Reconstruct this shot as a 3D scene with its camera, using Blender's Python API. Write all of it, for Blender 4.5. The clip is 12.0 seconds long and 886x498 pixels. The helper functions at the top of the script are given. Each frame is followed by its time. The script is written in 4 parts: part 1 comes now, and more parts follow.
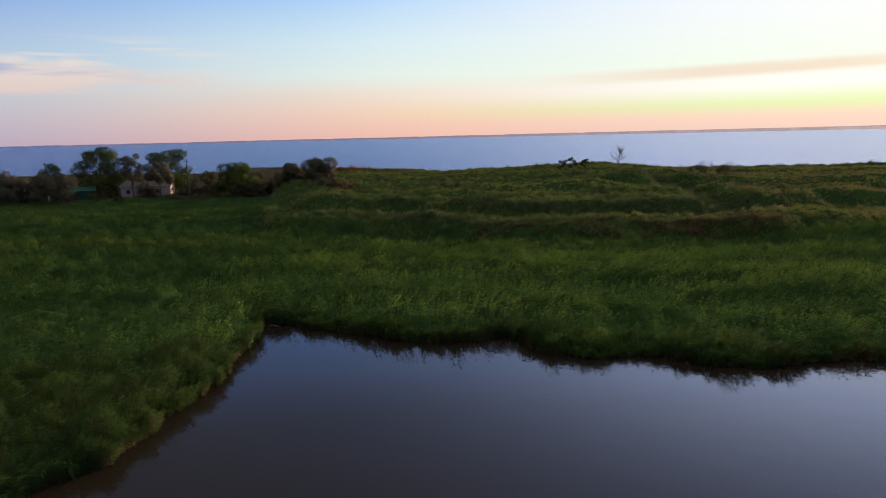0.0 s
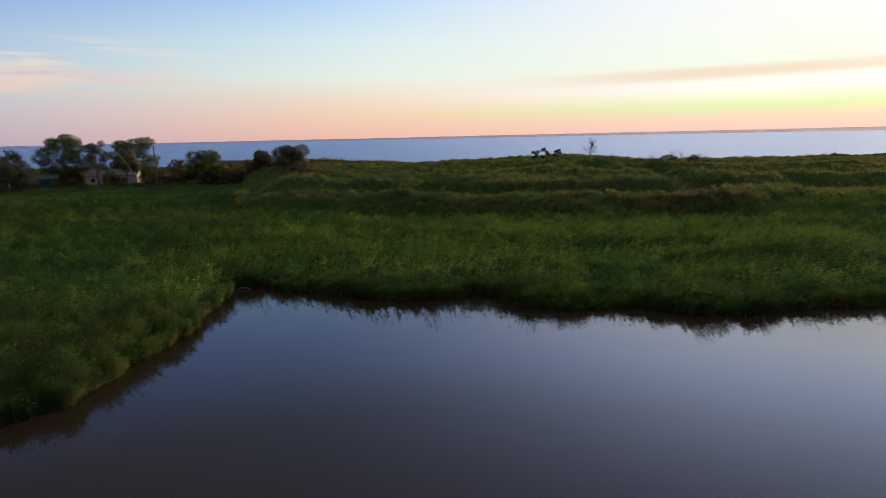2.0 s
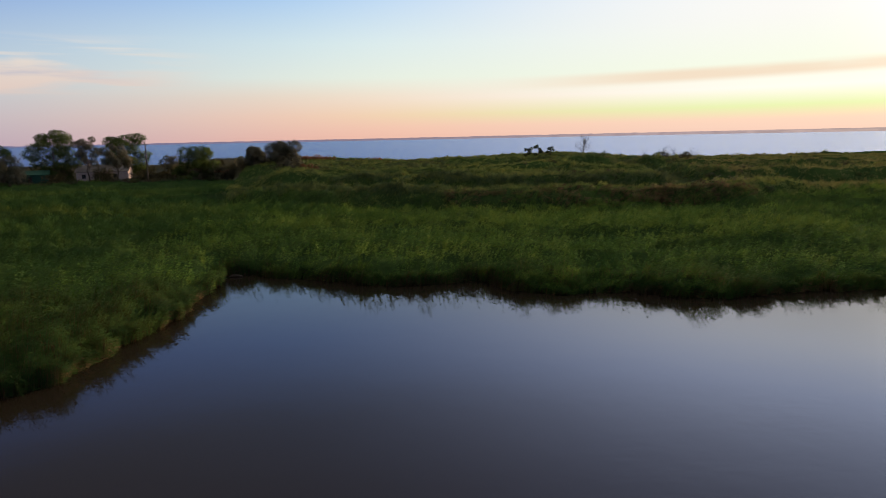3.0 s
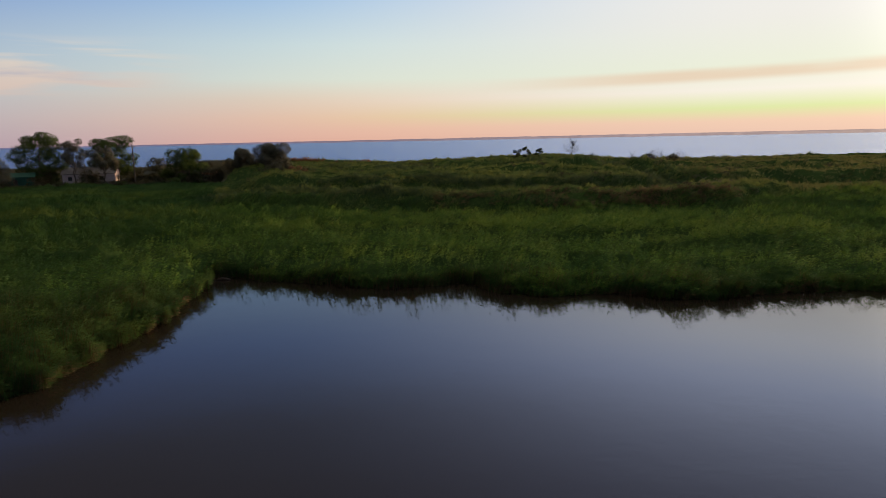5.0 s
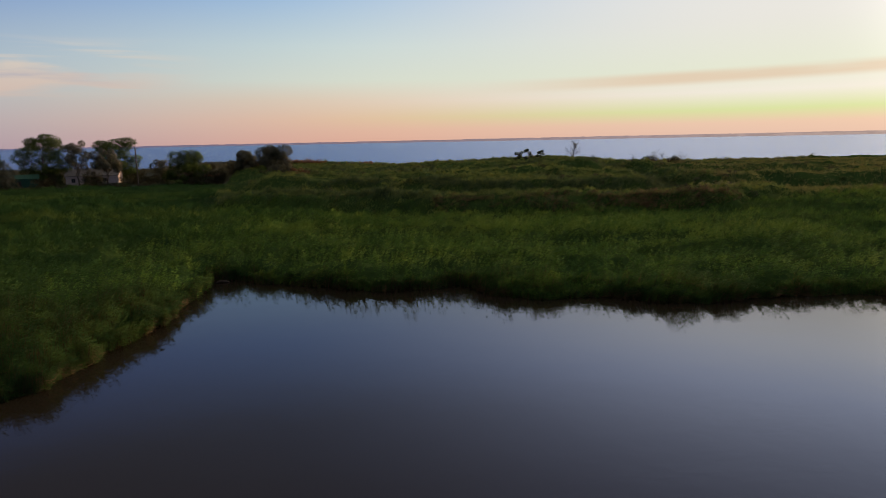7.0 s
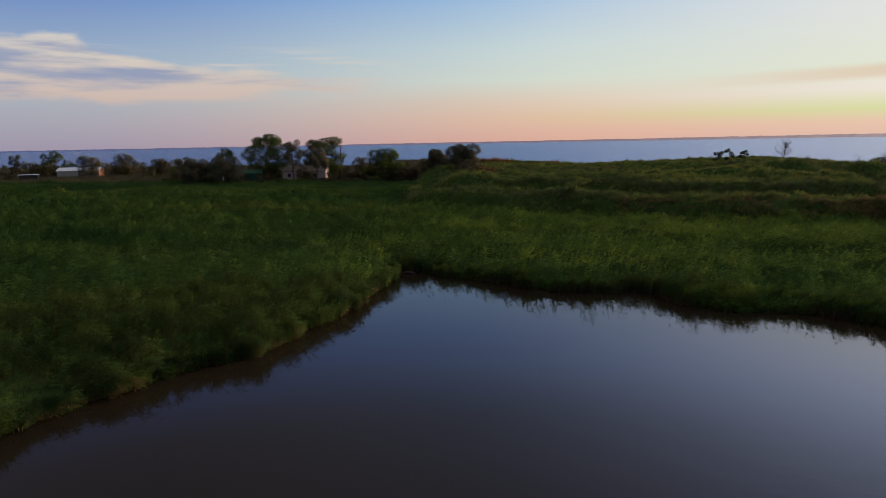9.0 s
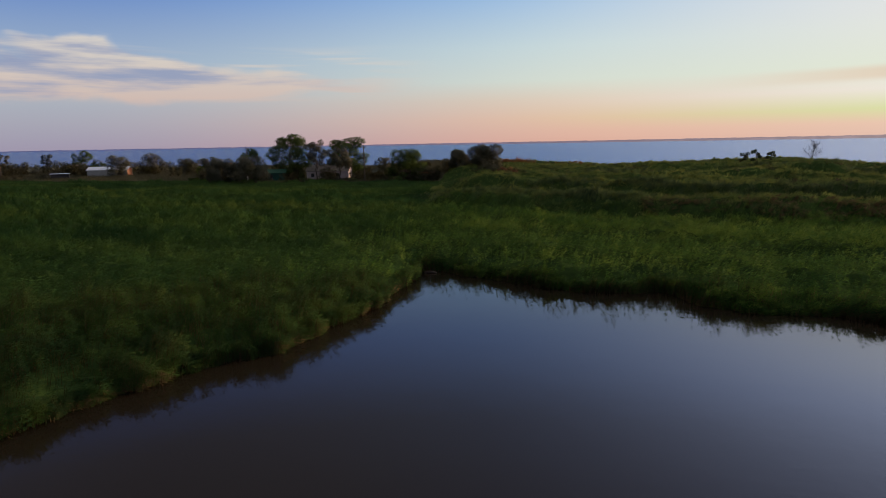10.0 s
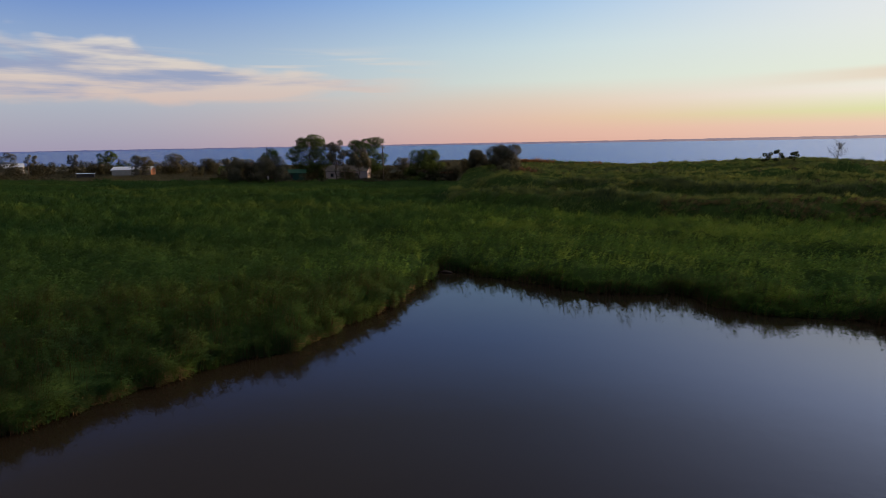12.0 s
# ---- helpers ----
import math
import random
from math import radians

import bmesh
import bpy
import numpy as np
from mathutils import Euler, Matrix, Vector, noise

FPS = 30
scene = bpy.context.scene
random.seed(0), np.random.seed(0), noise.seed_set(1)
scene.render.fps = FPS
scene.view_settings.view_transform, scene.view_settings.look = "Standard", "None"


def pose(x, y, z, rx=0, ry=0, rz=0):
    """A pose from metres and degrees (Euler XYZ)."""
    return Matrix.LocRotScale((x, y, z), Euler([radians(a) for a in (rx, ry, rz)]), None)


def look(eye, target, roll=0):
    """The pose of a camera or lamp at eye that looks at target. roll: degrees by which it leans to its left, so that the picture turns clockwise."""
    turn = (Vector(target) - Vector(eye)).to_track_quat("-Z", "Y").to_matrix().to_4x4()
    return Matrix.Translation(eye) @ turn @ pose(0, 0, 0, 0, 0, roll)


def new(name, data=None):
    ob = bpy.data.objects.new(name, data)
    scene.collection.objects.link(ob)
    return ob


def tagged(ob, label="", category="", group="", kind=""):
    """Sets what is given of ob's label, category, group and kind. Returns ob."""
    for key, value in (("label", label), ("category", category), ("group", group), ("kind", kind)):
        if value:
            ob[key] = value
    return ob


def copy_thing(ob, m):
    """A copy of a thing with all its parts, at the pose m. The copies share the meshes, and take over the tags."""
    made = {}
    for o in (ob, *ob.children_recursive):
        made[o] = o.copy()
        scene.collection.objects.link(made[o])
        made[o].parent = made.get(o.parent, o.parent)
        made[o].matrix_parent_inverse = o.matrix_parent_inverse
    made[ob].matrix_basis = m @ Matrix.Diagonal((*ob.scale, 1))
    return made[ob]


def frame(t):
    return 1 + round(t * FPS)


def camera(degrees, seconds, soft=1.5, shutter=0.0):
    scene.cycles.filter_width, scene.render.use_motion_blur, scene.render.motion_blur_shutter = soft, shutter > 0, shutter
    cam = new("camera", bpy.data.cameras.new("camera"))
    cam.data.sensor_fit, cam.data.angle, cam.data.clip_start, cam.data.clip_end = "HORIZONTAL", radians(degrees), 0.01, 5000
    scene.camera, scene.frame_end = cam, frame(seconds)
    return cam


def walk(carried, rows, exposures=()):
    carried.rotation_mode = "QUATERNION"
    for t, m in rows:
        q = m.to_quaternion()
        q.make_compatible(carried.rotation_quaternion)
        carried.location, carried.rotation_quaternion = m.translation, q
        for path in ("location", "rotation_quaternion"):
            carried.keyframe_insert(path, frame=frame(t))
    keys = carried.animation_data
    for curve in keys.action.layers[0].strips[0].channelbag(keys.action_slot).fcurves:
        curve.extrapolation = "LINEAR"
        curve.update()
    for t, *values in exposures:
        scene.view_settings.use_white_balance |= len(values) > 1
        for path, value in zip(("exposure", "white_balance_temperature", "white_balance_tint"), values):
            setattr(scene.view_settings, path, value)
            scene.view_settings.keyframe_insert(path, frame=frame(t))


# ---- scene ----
# A reed marsh with a pond by the sea at sunset, seen from a drone that sinks and turns.
cam = camera(69.35, 12.0, soft=0.6)

# seconds, x, y, z, yaw, pitch, roll
WALK = (
    (0.0, -0.00, 0.00, 15.10, 0.23, -10.02, -1.27),
    (0.5, -0.02, 0.05, 14.21, -0.56, -10.00, -1.23),
    (1.0, -0.04, 0.07, 13.32, -1.27, -9.95, -1.18),
    (1.5, -0.16, 0.10, 12.43, -1.81, -9.91, -1.18),
    (2.0, -0.24, 0.12, 11.67, -2.21, -9.92, -1.17),
    (2.5, -0.34, 0.10, 10.89, -2.60, -9.90, -1.12),
    (3.0, -0.30, 0.04, 10.57, -2.85, -9.87, -1.12),
    (5.0, -0.11, -0.20, 10.68, -3.77, -9.75, -1.12),
    (5.5, 0.07, -0.28, 10.77, -3.95, -9.76, -1.13),
    (6.0, 0.19, -0.43, 10.79, -4.14, -9.66, -1.10),
    (6.5, 0.25, -0.51, 10.86, -4.34, -9.66, -1.09),
    (6.7, 0.28, -0.56, 10.88, -4.42, -9.65, -1.09),
    (8.3, 0.52, -0.94, 10.94, 9.62, -9.47, -1.03),
    (8.5, 0.55, -0.98, 10.95, 11.02, -9.46, -1.03),
    (9.0, 0.60, -1.07, 10.96, 12.97, -9.43, -1.04),
    (9.5, 0.68, -1.19, 10.96, 14.19, -9.39, -1.00),
    (10.0, 0.72, -1.31, 10.96, 14.95, -9.37, -0.96),
    (10.5, 0.82, -1.43, 10.98, 15.62, -9.35, -0.98),
    (11.0, 0.90, -1.49, 11.01, 16.06, -9.36, -0.96),
    (11.5, 0.99, -1.51, 11.01, 16.44, -9.36, -0.97),
    (12.0, 1.07, -1.52, 11.00, 16.69, -9.34, -0.98),
)


def cam_pose(x, y, z, yaw, pitch, roll):
    return pose(x, y, z, 0, 0, yaw) @ pose(0, 0, 0, 90 + pitch) @ pose(0, 0, 0, 0, 0, roll)


walk(cam, [(row[0], cam_pose(*row[1:])) for row in WALK],
     exposures=((0.0, 0.36, 6600, 10), (2.5, 0.34, 6850, 10), (5.0, 0.14, 7050, 10), (6.5, 0.06, 7150, 10), (8.5, 0.02, 7000, 10), (12.0, 0.13, 6800, 10)))

# ---------------------------------------------------------------- world and sun
SUN_AZ, SUN_EL = 48.0, 11.0      # degrees to the right of +y, above the horizon


sun_dir = Vector((math.sin(radians(SUN_AZ)) * math.cos(radians(SUN_EL)), math.cos(radians(SUN_AZ)) * math.cos(radians(SUN_EL)), math.sin(radians(SUN_EL))))


def srgb(r, g, b):
    return tuple(((c / 255 + 0.055) / 1.055) ** 2.4 if c > 10 else c / 255 / 12.92 for c in (r, g, b)) + (1.0,)


class Nodes:
    """Small builder for node trees."""

    def __init__(self, tree):
        self.tree = tree
        tree.nodes.clear()

    def add(self, kind, **settings):
        node = self.tree.nodes.new(kind)
        for key, value in settings.items():
            setattr(node, key, value)
        return node

    def put(self, socket, value):
        if isinstance(value, bpy.types.NodeSocket):
            self.tree.links.new(value, socket)
        else:
            socket.default_value = value

    def math(self, op, a, b=0.0, c=0.0):
        node = self.add("ShaderNodeMath", operation=op)
        for socket, value in zip(node.inputs, (a, b, c)):
            self.put(socket, value)
        return node.outputs[0]

    def step(self, value, lo, hi, out_lo=0.0, out_hi=1.0, kind="SMOOTHSTEP"):
        node = self.add("ShaderNodeMapRange", interpolation_type=kind)
        for socket, v in zip(node.inputs, (value, lo, hi, out_lo, out_hi)):
            self.put(socket, v)
        return node.outputs[0]

    def mix(self, factor, a, b, blend="MIX"):
        node = self.add("ShaderNodeMix", data_type="RGBA", blend_type=blend)
        self.put(node.inputs[0], factor)
        self.put(node.inputs[6], a)
        self.put(node.inputs[7], b)
        return node.outputs[2]

    def ramp(self, value, stops):
        node = self.add("ShaderNodeValToRGB")
        els = node.color_ramp.elements
        while len(els) < len(stops):
            els.new(0.5)
        for el, (at, colour) in zip(els, stops):
            el.position, el.color = at, colour
        self.put(node.inputs[0], value)
        return node.outputs[0]

    def noise(self, vector, scale, detail=4.0, rough=0.55, distortion=0.0):
        node = self.add("ShaderNodeTexNoise")
        if vector is not None:
            self.put(node.inputs["Vector"], vector)
        node.inputs["Scale"].default_value = scale
        node.inputs["Detail"].default_value = detail
        node.inputs["Roughness"].default_value = rough
        node.inputs["Distortion"].default_value = distortion
        return node.outputs[0]

    def vector(self, x, y, z):
        node = self.add("ShaderNodeCombineXYZ")
        for socket, value in zip(node.inputs, (x, y, z)):
            self.put(socket, value)
        return node.outputs[0]


def build_world():
    world = bpy.data.worlds.new("sunset_sky")
    scene.world = world
    world.use_nodes = True
    n = Nodes(world.node_tree)
    coord = n.add("ShaderNodeTexCoord").outputs["Generated"]
    split = n.add("ShaderNodeSeparateXYZ")
    n.put(split.inputs[0], coord)
    x, y, z = split.outputs
    el = n.math("MULTIPLY", n.math("ARCSINE", z), 57.29578)
    az = n.math("MULTIPLY", n.math("ARCTAN2", x, y), 57.29578)
    off = n.math("ABSOLUTE", n.math("SUBTRACT", az, SUN_AZ))
    off = n.math("MINIMUM", off, n.math("SUBTRACT", 360.0, off))
    p = n.math("DIVIDE", el, 40.0)
    away = n.ramp(p, [(0.0, srgb(164, 158, 184)), (0.05, srgb(172, 174, 193)), (0.1, srgb(176, 187, 203)), (0.17, srgb(158, 182, 212)), (0.3, srgb(104, 144, 212)), (0.44, srgb(82, 116, 190)), (0.6, srgb(86, 92, 116)), (1.0, srgb(88, 88, 98))])
    middle = n.ramp(p, [(0.0, srgb(228, 180, 166)), (0.05, srgb(234, 198, 178)), (0.09, srgb(228, 212, 196)), (0.13, srgb(218, 230, 224)), (0.2, srgb(204, 226, 234)), (0.3, srgb(164, 202, 242)), (0.42, srgb(130, 164, 216)), (0.6, srgb(108, 126, 158)), (1.0, srgb(100, 100, 116))])
    sunward = n.ramp(p, [(0.0, srgb(234, 200, 188)), (0.025, srgb(240, 208, 190)), (0.05, srgb(220, 236, 178)), (0.085, srgb(246, 245, 240)), (0.13, srgb(234, 243, 230)), (0.22, srgb(238, 241, 242)), (0.32, srgb(240, 243, 250)), (0.5, srgb(196, 208, 240)), (0.75, srgb(150, 160, 190)), (1.0, srgb(122, 126, 156))])
    sky = n.mix(n.step(off, 96.0, 46.0), away, middle)
    sky = n.mix(n.step(off, 62.0, 16.0), sky, sunward)
    # higher up the evening sky is far brighter and bluer than it is at the rim
    gain = n.math("MULTIPLY", n.step(el, 11.5, 21.0), n.step(off, 90.0, 25.0, 0.1, 1.0))
    sky = n.mix(1.0, sky, n.mix(gain, (1.0, 1.0, 1.0, 1.0), (1.46, 1.62, 1.97, 1.0)), "MULTIPLY")
    sky = n.mix(n.step(el, 30.0, 62.0), sky, n.mix(1.0, sky, (4.0, 3.6, 2.3, 1.0), "MULTIPLY"))
    flare = n.math("MULTIPLY", n.math("MULTIPLY", n.step(el, 11.5, 17.0), n.step(el, 34.0, 20.0, 0.35, 1.0)), n.step(off, 58.0, 14.0))
    sky = n.mix(n.math("MULTIPLY", flare, 1.0), sky, n.mix(1.0, sky, (1.5, 1.46, 1.32, 1.0), "MULTIPLY"))
    # banks of cloud away from the sun
    field = n.noise(n.vector(n.math("MULTIPLY", az, 0.085), n.math("MULTIPLY", el, 0.34), 3.0), 1.0, 5.0, 0.52, 0.5)
    edge = n.noise(n.vector(n.math("MULTIPLY", az, 0.16), n.math("MULTIPLY", el, 0.3), 5.0), 1.0, 3.0, 0.5)
    lift = n.math("ADD", el, n.math("MULTIPLY", n.math("SUBTRACT", edge, 0.5), 4.0))
    top = n.math("MULTIPLY_ADD", az, -0.105, 3.6)
    mask = n.math("MULTIPLY", n.step(az, -14.0, -44.0), n.math("MULTIPLY", n.step(el, 2.6, 4.6), n.step(n.math("SUBTRACT", lift, top), 0.6, -1.2)))
    thick = n.math("ADD", n.math("MULTIPLY", mask, 0.37), field)
    cloud = n.math("MULTIPLY", n.step(thick, 0.58, 0.80), n.step(mask, 0.0, 0.35))
    tint = n.ramp(n.math("DIVIDE", el, 12.0), [(0.0, srgb(204, 180, 176)), (0.3, srgb(216, 194, 188)), (0.6, srgb(226, 218, 210)), (1.0, srgb(224, 226, 228))])
    shade = n.noise(n.vector(n.math("MULTIPLY", az, 0.05), n.math("MULTIPLY", el, 0.42), 7.0), 1.0, 5.0, 0.55)
    tint = n.mix(n.math("MULTIPLY", n.step(shade, 0.43, 0.60), n.step(az, -18.0, -36.0)), tint, srgb(152, 164, 198))
    sky = n.mix(n.math("MULTIPLY", cloud, 0.88), sky, tint)
    # thin streaks trailing from them
    comb = n.noise(n.vector(n.math("MULTIPLY", az, 0.05), n.math("MULTIPLY", el, 0.95), 12.0), 1.0, 3.0, 0.5, 0.3)
    span = n.math("MULTIPLY", n.math("MULTIPLY", n.step(az, -14.0, -26.0), n.step(az, -52.0, -40.0)), n.math("MULTIPLY", n.step(el, 3.2, 4.6), n.step(el, 8.6, 6.6)))
    sky = n.mix(n.math("MULTIPLY", n.math("MULTIPLY", n.step(comb, 0.46, 0.62), span), 0.75), sky, tint)
    # the thin slanting streak near the sun
    line = n.math("SUBTRACT", el, n.math("MULTIPLY_ADD", az, 0.014, 4.3))
    wisp = n.noise(n.vector(n.math("MULTIPLY", az, 0.05), n.math("MULTIPLY", el, 0.5), 9.0), 1.0, 4.0, 0.5)
    streak = n.math("MULTIPLY", n.step(n.math("ABSOLUTE", line), 0.75, 0.15), n.math("MULTIPLY", n.step(az, 4.0, 24.0), n.step(wisp, 0.2, 0.55)))
    sky = n.mix(n.math("MULTIPLY", streak, 0.75), sky, srgb(230, 206, 184))
    # the glare round the sun
    aim = n.add("ShaderNodeVectorMath", operation="DOT_PRODUCT")
    n.put(aim.inputs[0], coord)
    aim.inputs[1].default_value = tuple(sun_dir)
    wide = n.math("MULTIPLY", n.math("ARCCOSINE", aim.outputs["Value"]), 57.29578 / 6.5)
    glare = n.math("MULTIPLY", n.math("EXPONENT", n.math("MULTIPLY", n.math("MULTIPLY", wide, wide), -1.0)), 2.1)
    lit = n.mix(1.0, srgb(252, 248, 242), n.vector(glare, glare, glare), "MULTIPLY")
    sky = n.mix(1.0, sky, lit, "ADD")
    # below the horizon: dim earth
    sky = n.mix(n.step(el, -0.2, -3.0), sky, srgb(60, 58, 52))
    air = n.add("ShaderNodeTexSky", sky_type="NISHITA", sun_disc=False, sun_elevation=radians(SUN_EL), sun_rotation=radians(SUN_AZ))
    paint = n.add("ShaderNodeBackground")
    n.put(paint.inputs[0], sky)
    paint.inputs[1].default_value = 0.86
    haze = n.add("ShaderNodeBackground")
    n.put(haze.inputs[0], air.outputs[0])
    haze.inputs[1].default_value = 0.0015
    both = n.add("ShaderNodeAddShader")
    n.put(both.inputs[0], paint.outputs[0])
    n.put(both.inputs[1], haze.outputs[0])
    out = n.add("ShaderNodeOutputWorld")
    n.put(out.inputs[0], both.outputs[0])


build_world()
sun = new("sun", bpy.data.lights.new("sun", "SUN"))
sun.data.energy, sun.data.angle, sun.data.color = 3.3, radians(1.5), (1.0, 0.68, 0.38)
sun.matrix_world = look(sun_dir * 300, (0, 0, 0))


# ---------------------------------------------------------------- materials
def material(name):
    mat = bpy.data.materials.new(name)
    mat.use_nodes = True
    return mat, Nodes(mat.node_tree)


def finish(n, shader):
    out = n.add("ShaderNodeOutputMaterial")
    n.put(out.inputs[0], shader)


def principled(n, colour, rough=0.6, metal=0.0, normal=None, ior=None, spec=None):
    node = n.add("ShaderNodeBsdfPrincipled")
    n.put(node.inputs["Base Color"], colour)
    n.put(node.inputs["Roughness"], rough)
    n.put(node.inputs["Metallic"], metal)
    if ior:
        node.inputs["IOR"].default_value = ior
    if spec is not None:
        node.inputs["Specular IOR Level"].default_value = spec
    if normal is not None:
        n.put(node.inputs["Normal"], normal)
    return node.outputs[0]


def bump(n, height, strength, distance):
    node = n.add("ShaderNodeBump")
    n.put(node.inputs["Height"], height)
    node.inputs["Strength"].default_value = strength
    node.inputs["Distance"].default_value = distance
    return node.outputs[0]


def leaf_material(name, dark, mid, light, patch=0.05, translucent=0.35, stretch=(1.0, 1.0), gloss=0.02, each=0.26, sere=None):
    """Foliage: patches of hue over the ground, a little difference from leaf to leaf, light through the blades."""
    mat, n = material(name)
    place = n.add("ShaderNodeNewGeometry")
    xyz = n.add("ShaderNodeMapping")
    n.put(xyz.inputs["Vector"], place.outputs["Position"])
    xyz.inputs["Scale"].default_value = (stretch[0], stretch[1], 1.0)
    big = n.noise(xyz.outputs[0], patch, 3.0, 0.6)
    small = n.noise(xyz.outputs[0], patch * 9, 2.0, 0.5)
    value = n.math("ADD", n.math("MULTIPLY", big, 0.75), n.math("MULTIPLY", small, 0.25))
    if sere:
        tuft = n.noise(xyz.outputs[0], 0.62, 2.0, 0.5)
        value = n.math("ADD", value, n.math("MULTIPLY", n.math("SUBTRACT", tuft, 0.5), 0.5))
    value = n.math("ADD", value, n.math("MULTIPLY", n.math("SUBTRACT", place.outputs["Random Per Island"], 0.5), each))
    colour = n.ramp(value, [(0.36, dark), (0.5, mid), (0.66, light)])
    if sere:
        worn = n.noise(xyz.outputs[0], 0.22, 4.0, 0.65)
        worn = n.math("ADD", worn, n.math("MULTIPLY", n.math("SUBTRACT", place.outputs["Random Per Island"], 0.5), 0.3))
        colour = n.mix(n.step(worn, 0.54, 0.74, 0.0, 0.6), colour, sere)
    front = principled(n, colour, 0.75, spec=gloss)
    back = n.add("ShaderNodeBsdfTranslucent")
    n.put(back.inputs[0], colour)
    both = n.add("ShaderNodeMixShader")
    both.inputs[0].default_value = translucent
    n.put(both.inputs[1], front)
    n.put(both.inputs[2], back.outputs[0])
    finish(n, both.outputs[0])
    return mat


def rough_material(name, one, two, scale, rough=0.9, fine=8.0, relief=0.02, gloss=0.25):
    mat, n = material(name)
    place = n.add("ShaderNodeNewGeometry").outputs["Position"]
    big = n.noise(place, scale, 4.0, 0.6)
    small = n.noise(place, scale * fine, 3.0, 0.6)
    value = n.math("ADD", n.math("MULTIPLY", big, 0.6), n.math("MULTIPLY", small, 0.4))
    colour = n.ramp(value, [(0.32, one), (0.68, two)])
    finish(n, principled(n, colour, rough, normal=bump(n, small, 0.6, relief), spec=gloss))
    return mat


def rgb(r, g, b):
    return (r, g, b, 1.0)


def pond_material():
    """Muddy still water: a mirror with faint ripples over a brown depth."""
    mat, n = material("pond_water")
    place = n.add("ShaderNodeNewGeometry").outputs["Position"]
    wave = n.noise(place, 2.2, 3.0, 0.55)
    slow = n.noise(place, 0.35, 2.0, 0.5)
    crisp = n.math("MULTIPLY", n.noise(place, 7.0, 2.0, 0.5), n.step(n.noise(place, 0.05, 2.0, 0.5), 0.42, 0.6, 0.0004, 0.0018))
    height = n.math("ADD", n.math("ADD", n.math("MULTIPLY", wave, 0.0028), crisp), n.math("MULTIPLY", slow, 0.006))
    murk = n.mix(n.noise(place, 0.07, 3.0, 0.6), rgb(0.013, 0.0095, 0.006), rgb(0.020, 0.015, 0.009))
    breeze = n.step(n.noise(place, 0.06, 3.0, 0.5), 0.45, 0.7, 0.02, 0.06)
    finish(n, principled(n, murk, breeze, normal=bump(n, height, 1.0, 1.0), ior=1.333))
    return mat


def sea_material():
    """Short choppy waves, whose near faces mirror the higher sky."""
    mat, n = material("sea_water")
    place = n.add("ShaderNodeNewGeometry").outputs["Position"]
    squash = n.add("ShaderNodeMapping")
    n.put(squash.inputs["Vector"], place)
    squash.inputs["Scale"].default_value = (0.4, 1.0, 1.0)
    chop = n.add("ShaderNodeTexNoise")
    n.put(chop.inputs["Vector"], squash.outputs[0])
    chop.inputs["Scale"].default_value, chop.inputs["Detail"].default_value = 1.1, 5.0
    split = n.add("ShaderNodeSeparateXYZ")
    n.put(split.inputs[0], chop.outputs[1])
    sx = n.math("MULTIPLY", n.math("SUBTRACT", split.outputs[0], 0.5), 0.9)
    sy = n.math("MULTIPLY_ADD", n.math("SUBTRACT", split.outputs[1], 0.5), 0.5, -0.125)
    facing = n.add("ShaderNodeVectorMath", operation="NORMALIZE")
    n.put(facing.inputs[0], n.vector(sx, sy, 1.0))
    streaks = n.step(n.noise(squash.outputs[0], 0.11, 4.0, 0.6), 0.38, 0.62)
    tone = n.mix(streaks, rgb(0.006, 0.026, 0.135), rgb(0.016, 0.056, 0.240))
    finish(n, principled(n, tone, 0.2, normal=facing.outputs[0], ior=1.5))
    return mat


REED = leaf_material("reed_green", rgb(0.031, 0.078, 0.022), rgb(0.083, 0.161, 0.030), rgb(0.179, 0.253, 0.043), 0.06, 0.40, (0.5, 1.6), 0.01, 0.12, rgb(0.101, 0.112, 0.040))
# the reed green again, with shade of left bank and fringe mixed in
REED_SHADED = leaf_material("reed_green_shaded", rgb(0.017, 0.044, 0.015), rgb(0.039, 0.083, 0.018), rgb(0.083, 0.129, 0.026), 0.06, 0.4, (0.7, 1.3), 0.04, 0.2, rgb(0.064, 0.061, 0.026))
REED_FAR = leaf_material("reed_olive", rgb(0.069, 0.116, 0.038), rgb(0.148, 0.193, 0.052), rgb(0.252, 0.274, 0.067), 0.035, 0.45, (0.6, 1.7), 0.03, 0.08, rgb(0.185, 0.137, 0.063))
# olive field; part of its brown is warm sun glare painted in
FIELD = leaf_material("field_reed_warmed", rgb(0.122, 0.140, 0.050), rgb(0.206, 0.206, 0.068), rgb(0.306, 0.278, 0.088), 0.05, 0.45, (0.4, 2.0), 0.03, 0.06, rgb(0.237, 0.163, 0.075))
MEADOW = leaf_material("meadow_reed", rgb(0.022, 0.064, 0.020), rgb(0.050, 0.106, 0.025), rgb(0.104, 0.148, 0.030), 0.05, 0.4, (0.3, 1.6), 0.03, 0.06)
STRAW = leaf_material("reed_straw", rgb(0.052, 0.032, 0.020), rgb(0.105, 0.058, 0.034), rgb(0.19, 0.105, 0.050), 0.3, 0.15)
RUST = leaf_material("rust_reed", rgb(0.085, 0.062, 0.034), rgb(0.135, 0.090, 0.046), rgb(0.190, 0.122, 0.058), 0.12, 0.3)
ORANGE = leaf_material("orange_reed", rgb(0.19, 0.085, 0.036), rgb(0.29, 0.120, 0.046), rgb(0.40, 0.175, 0.06), 0.2, 0.4)
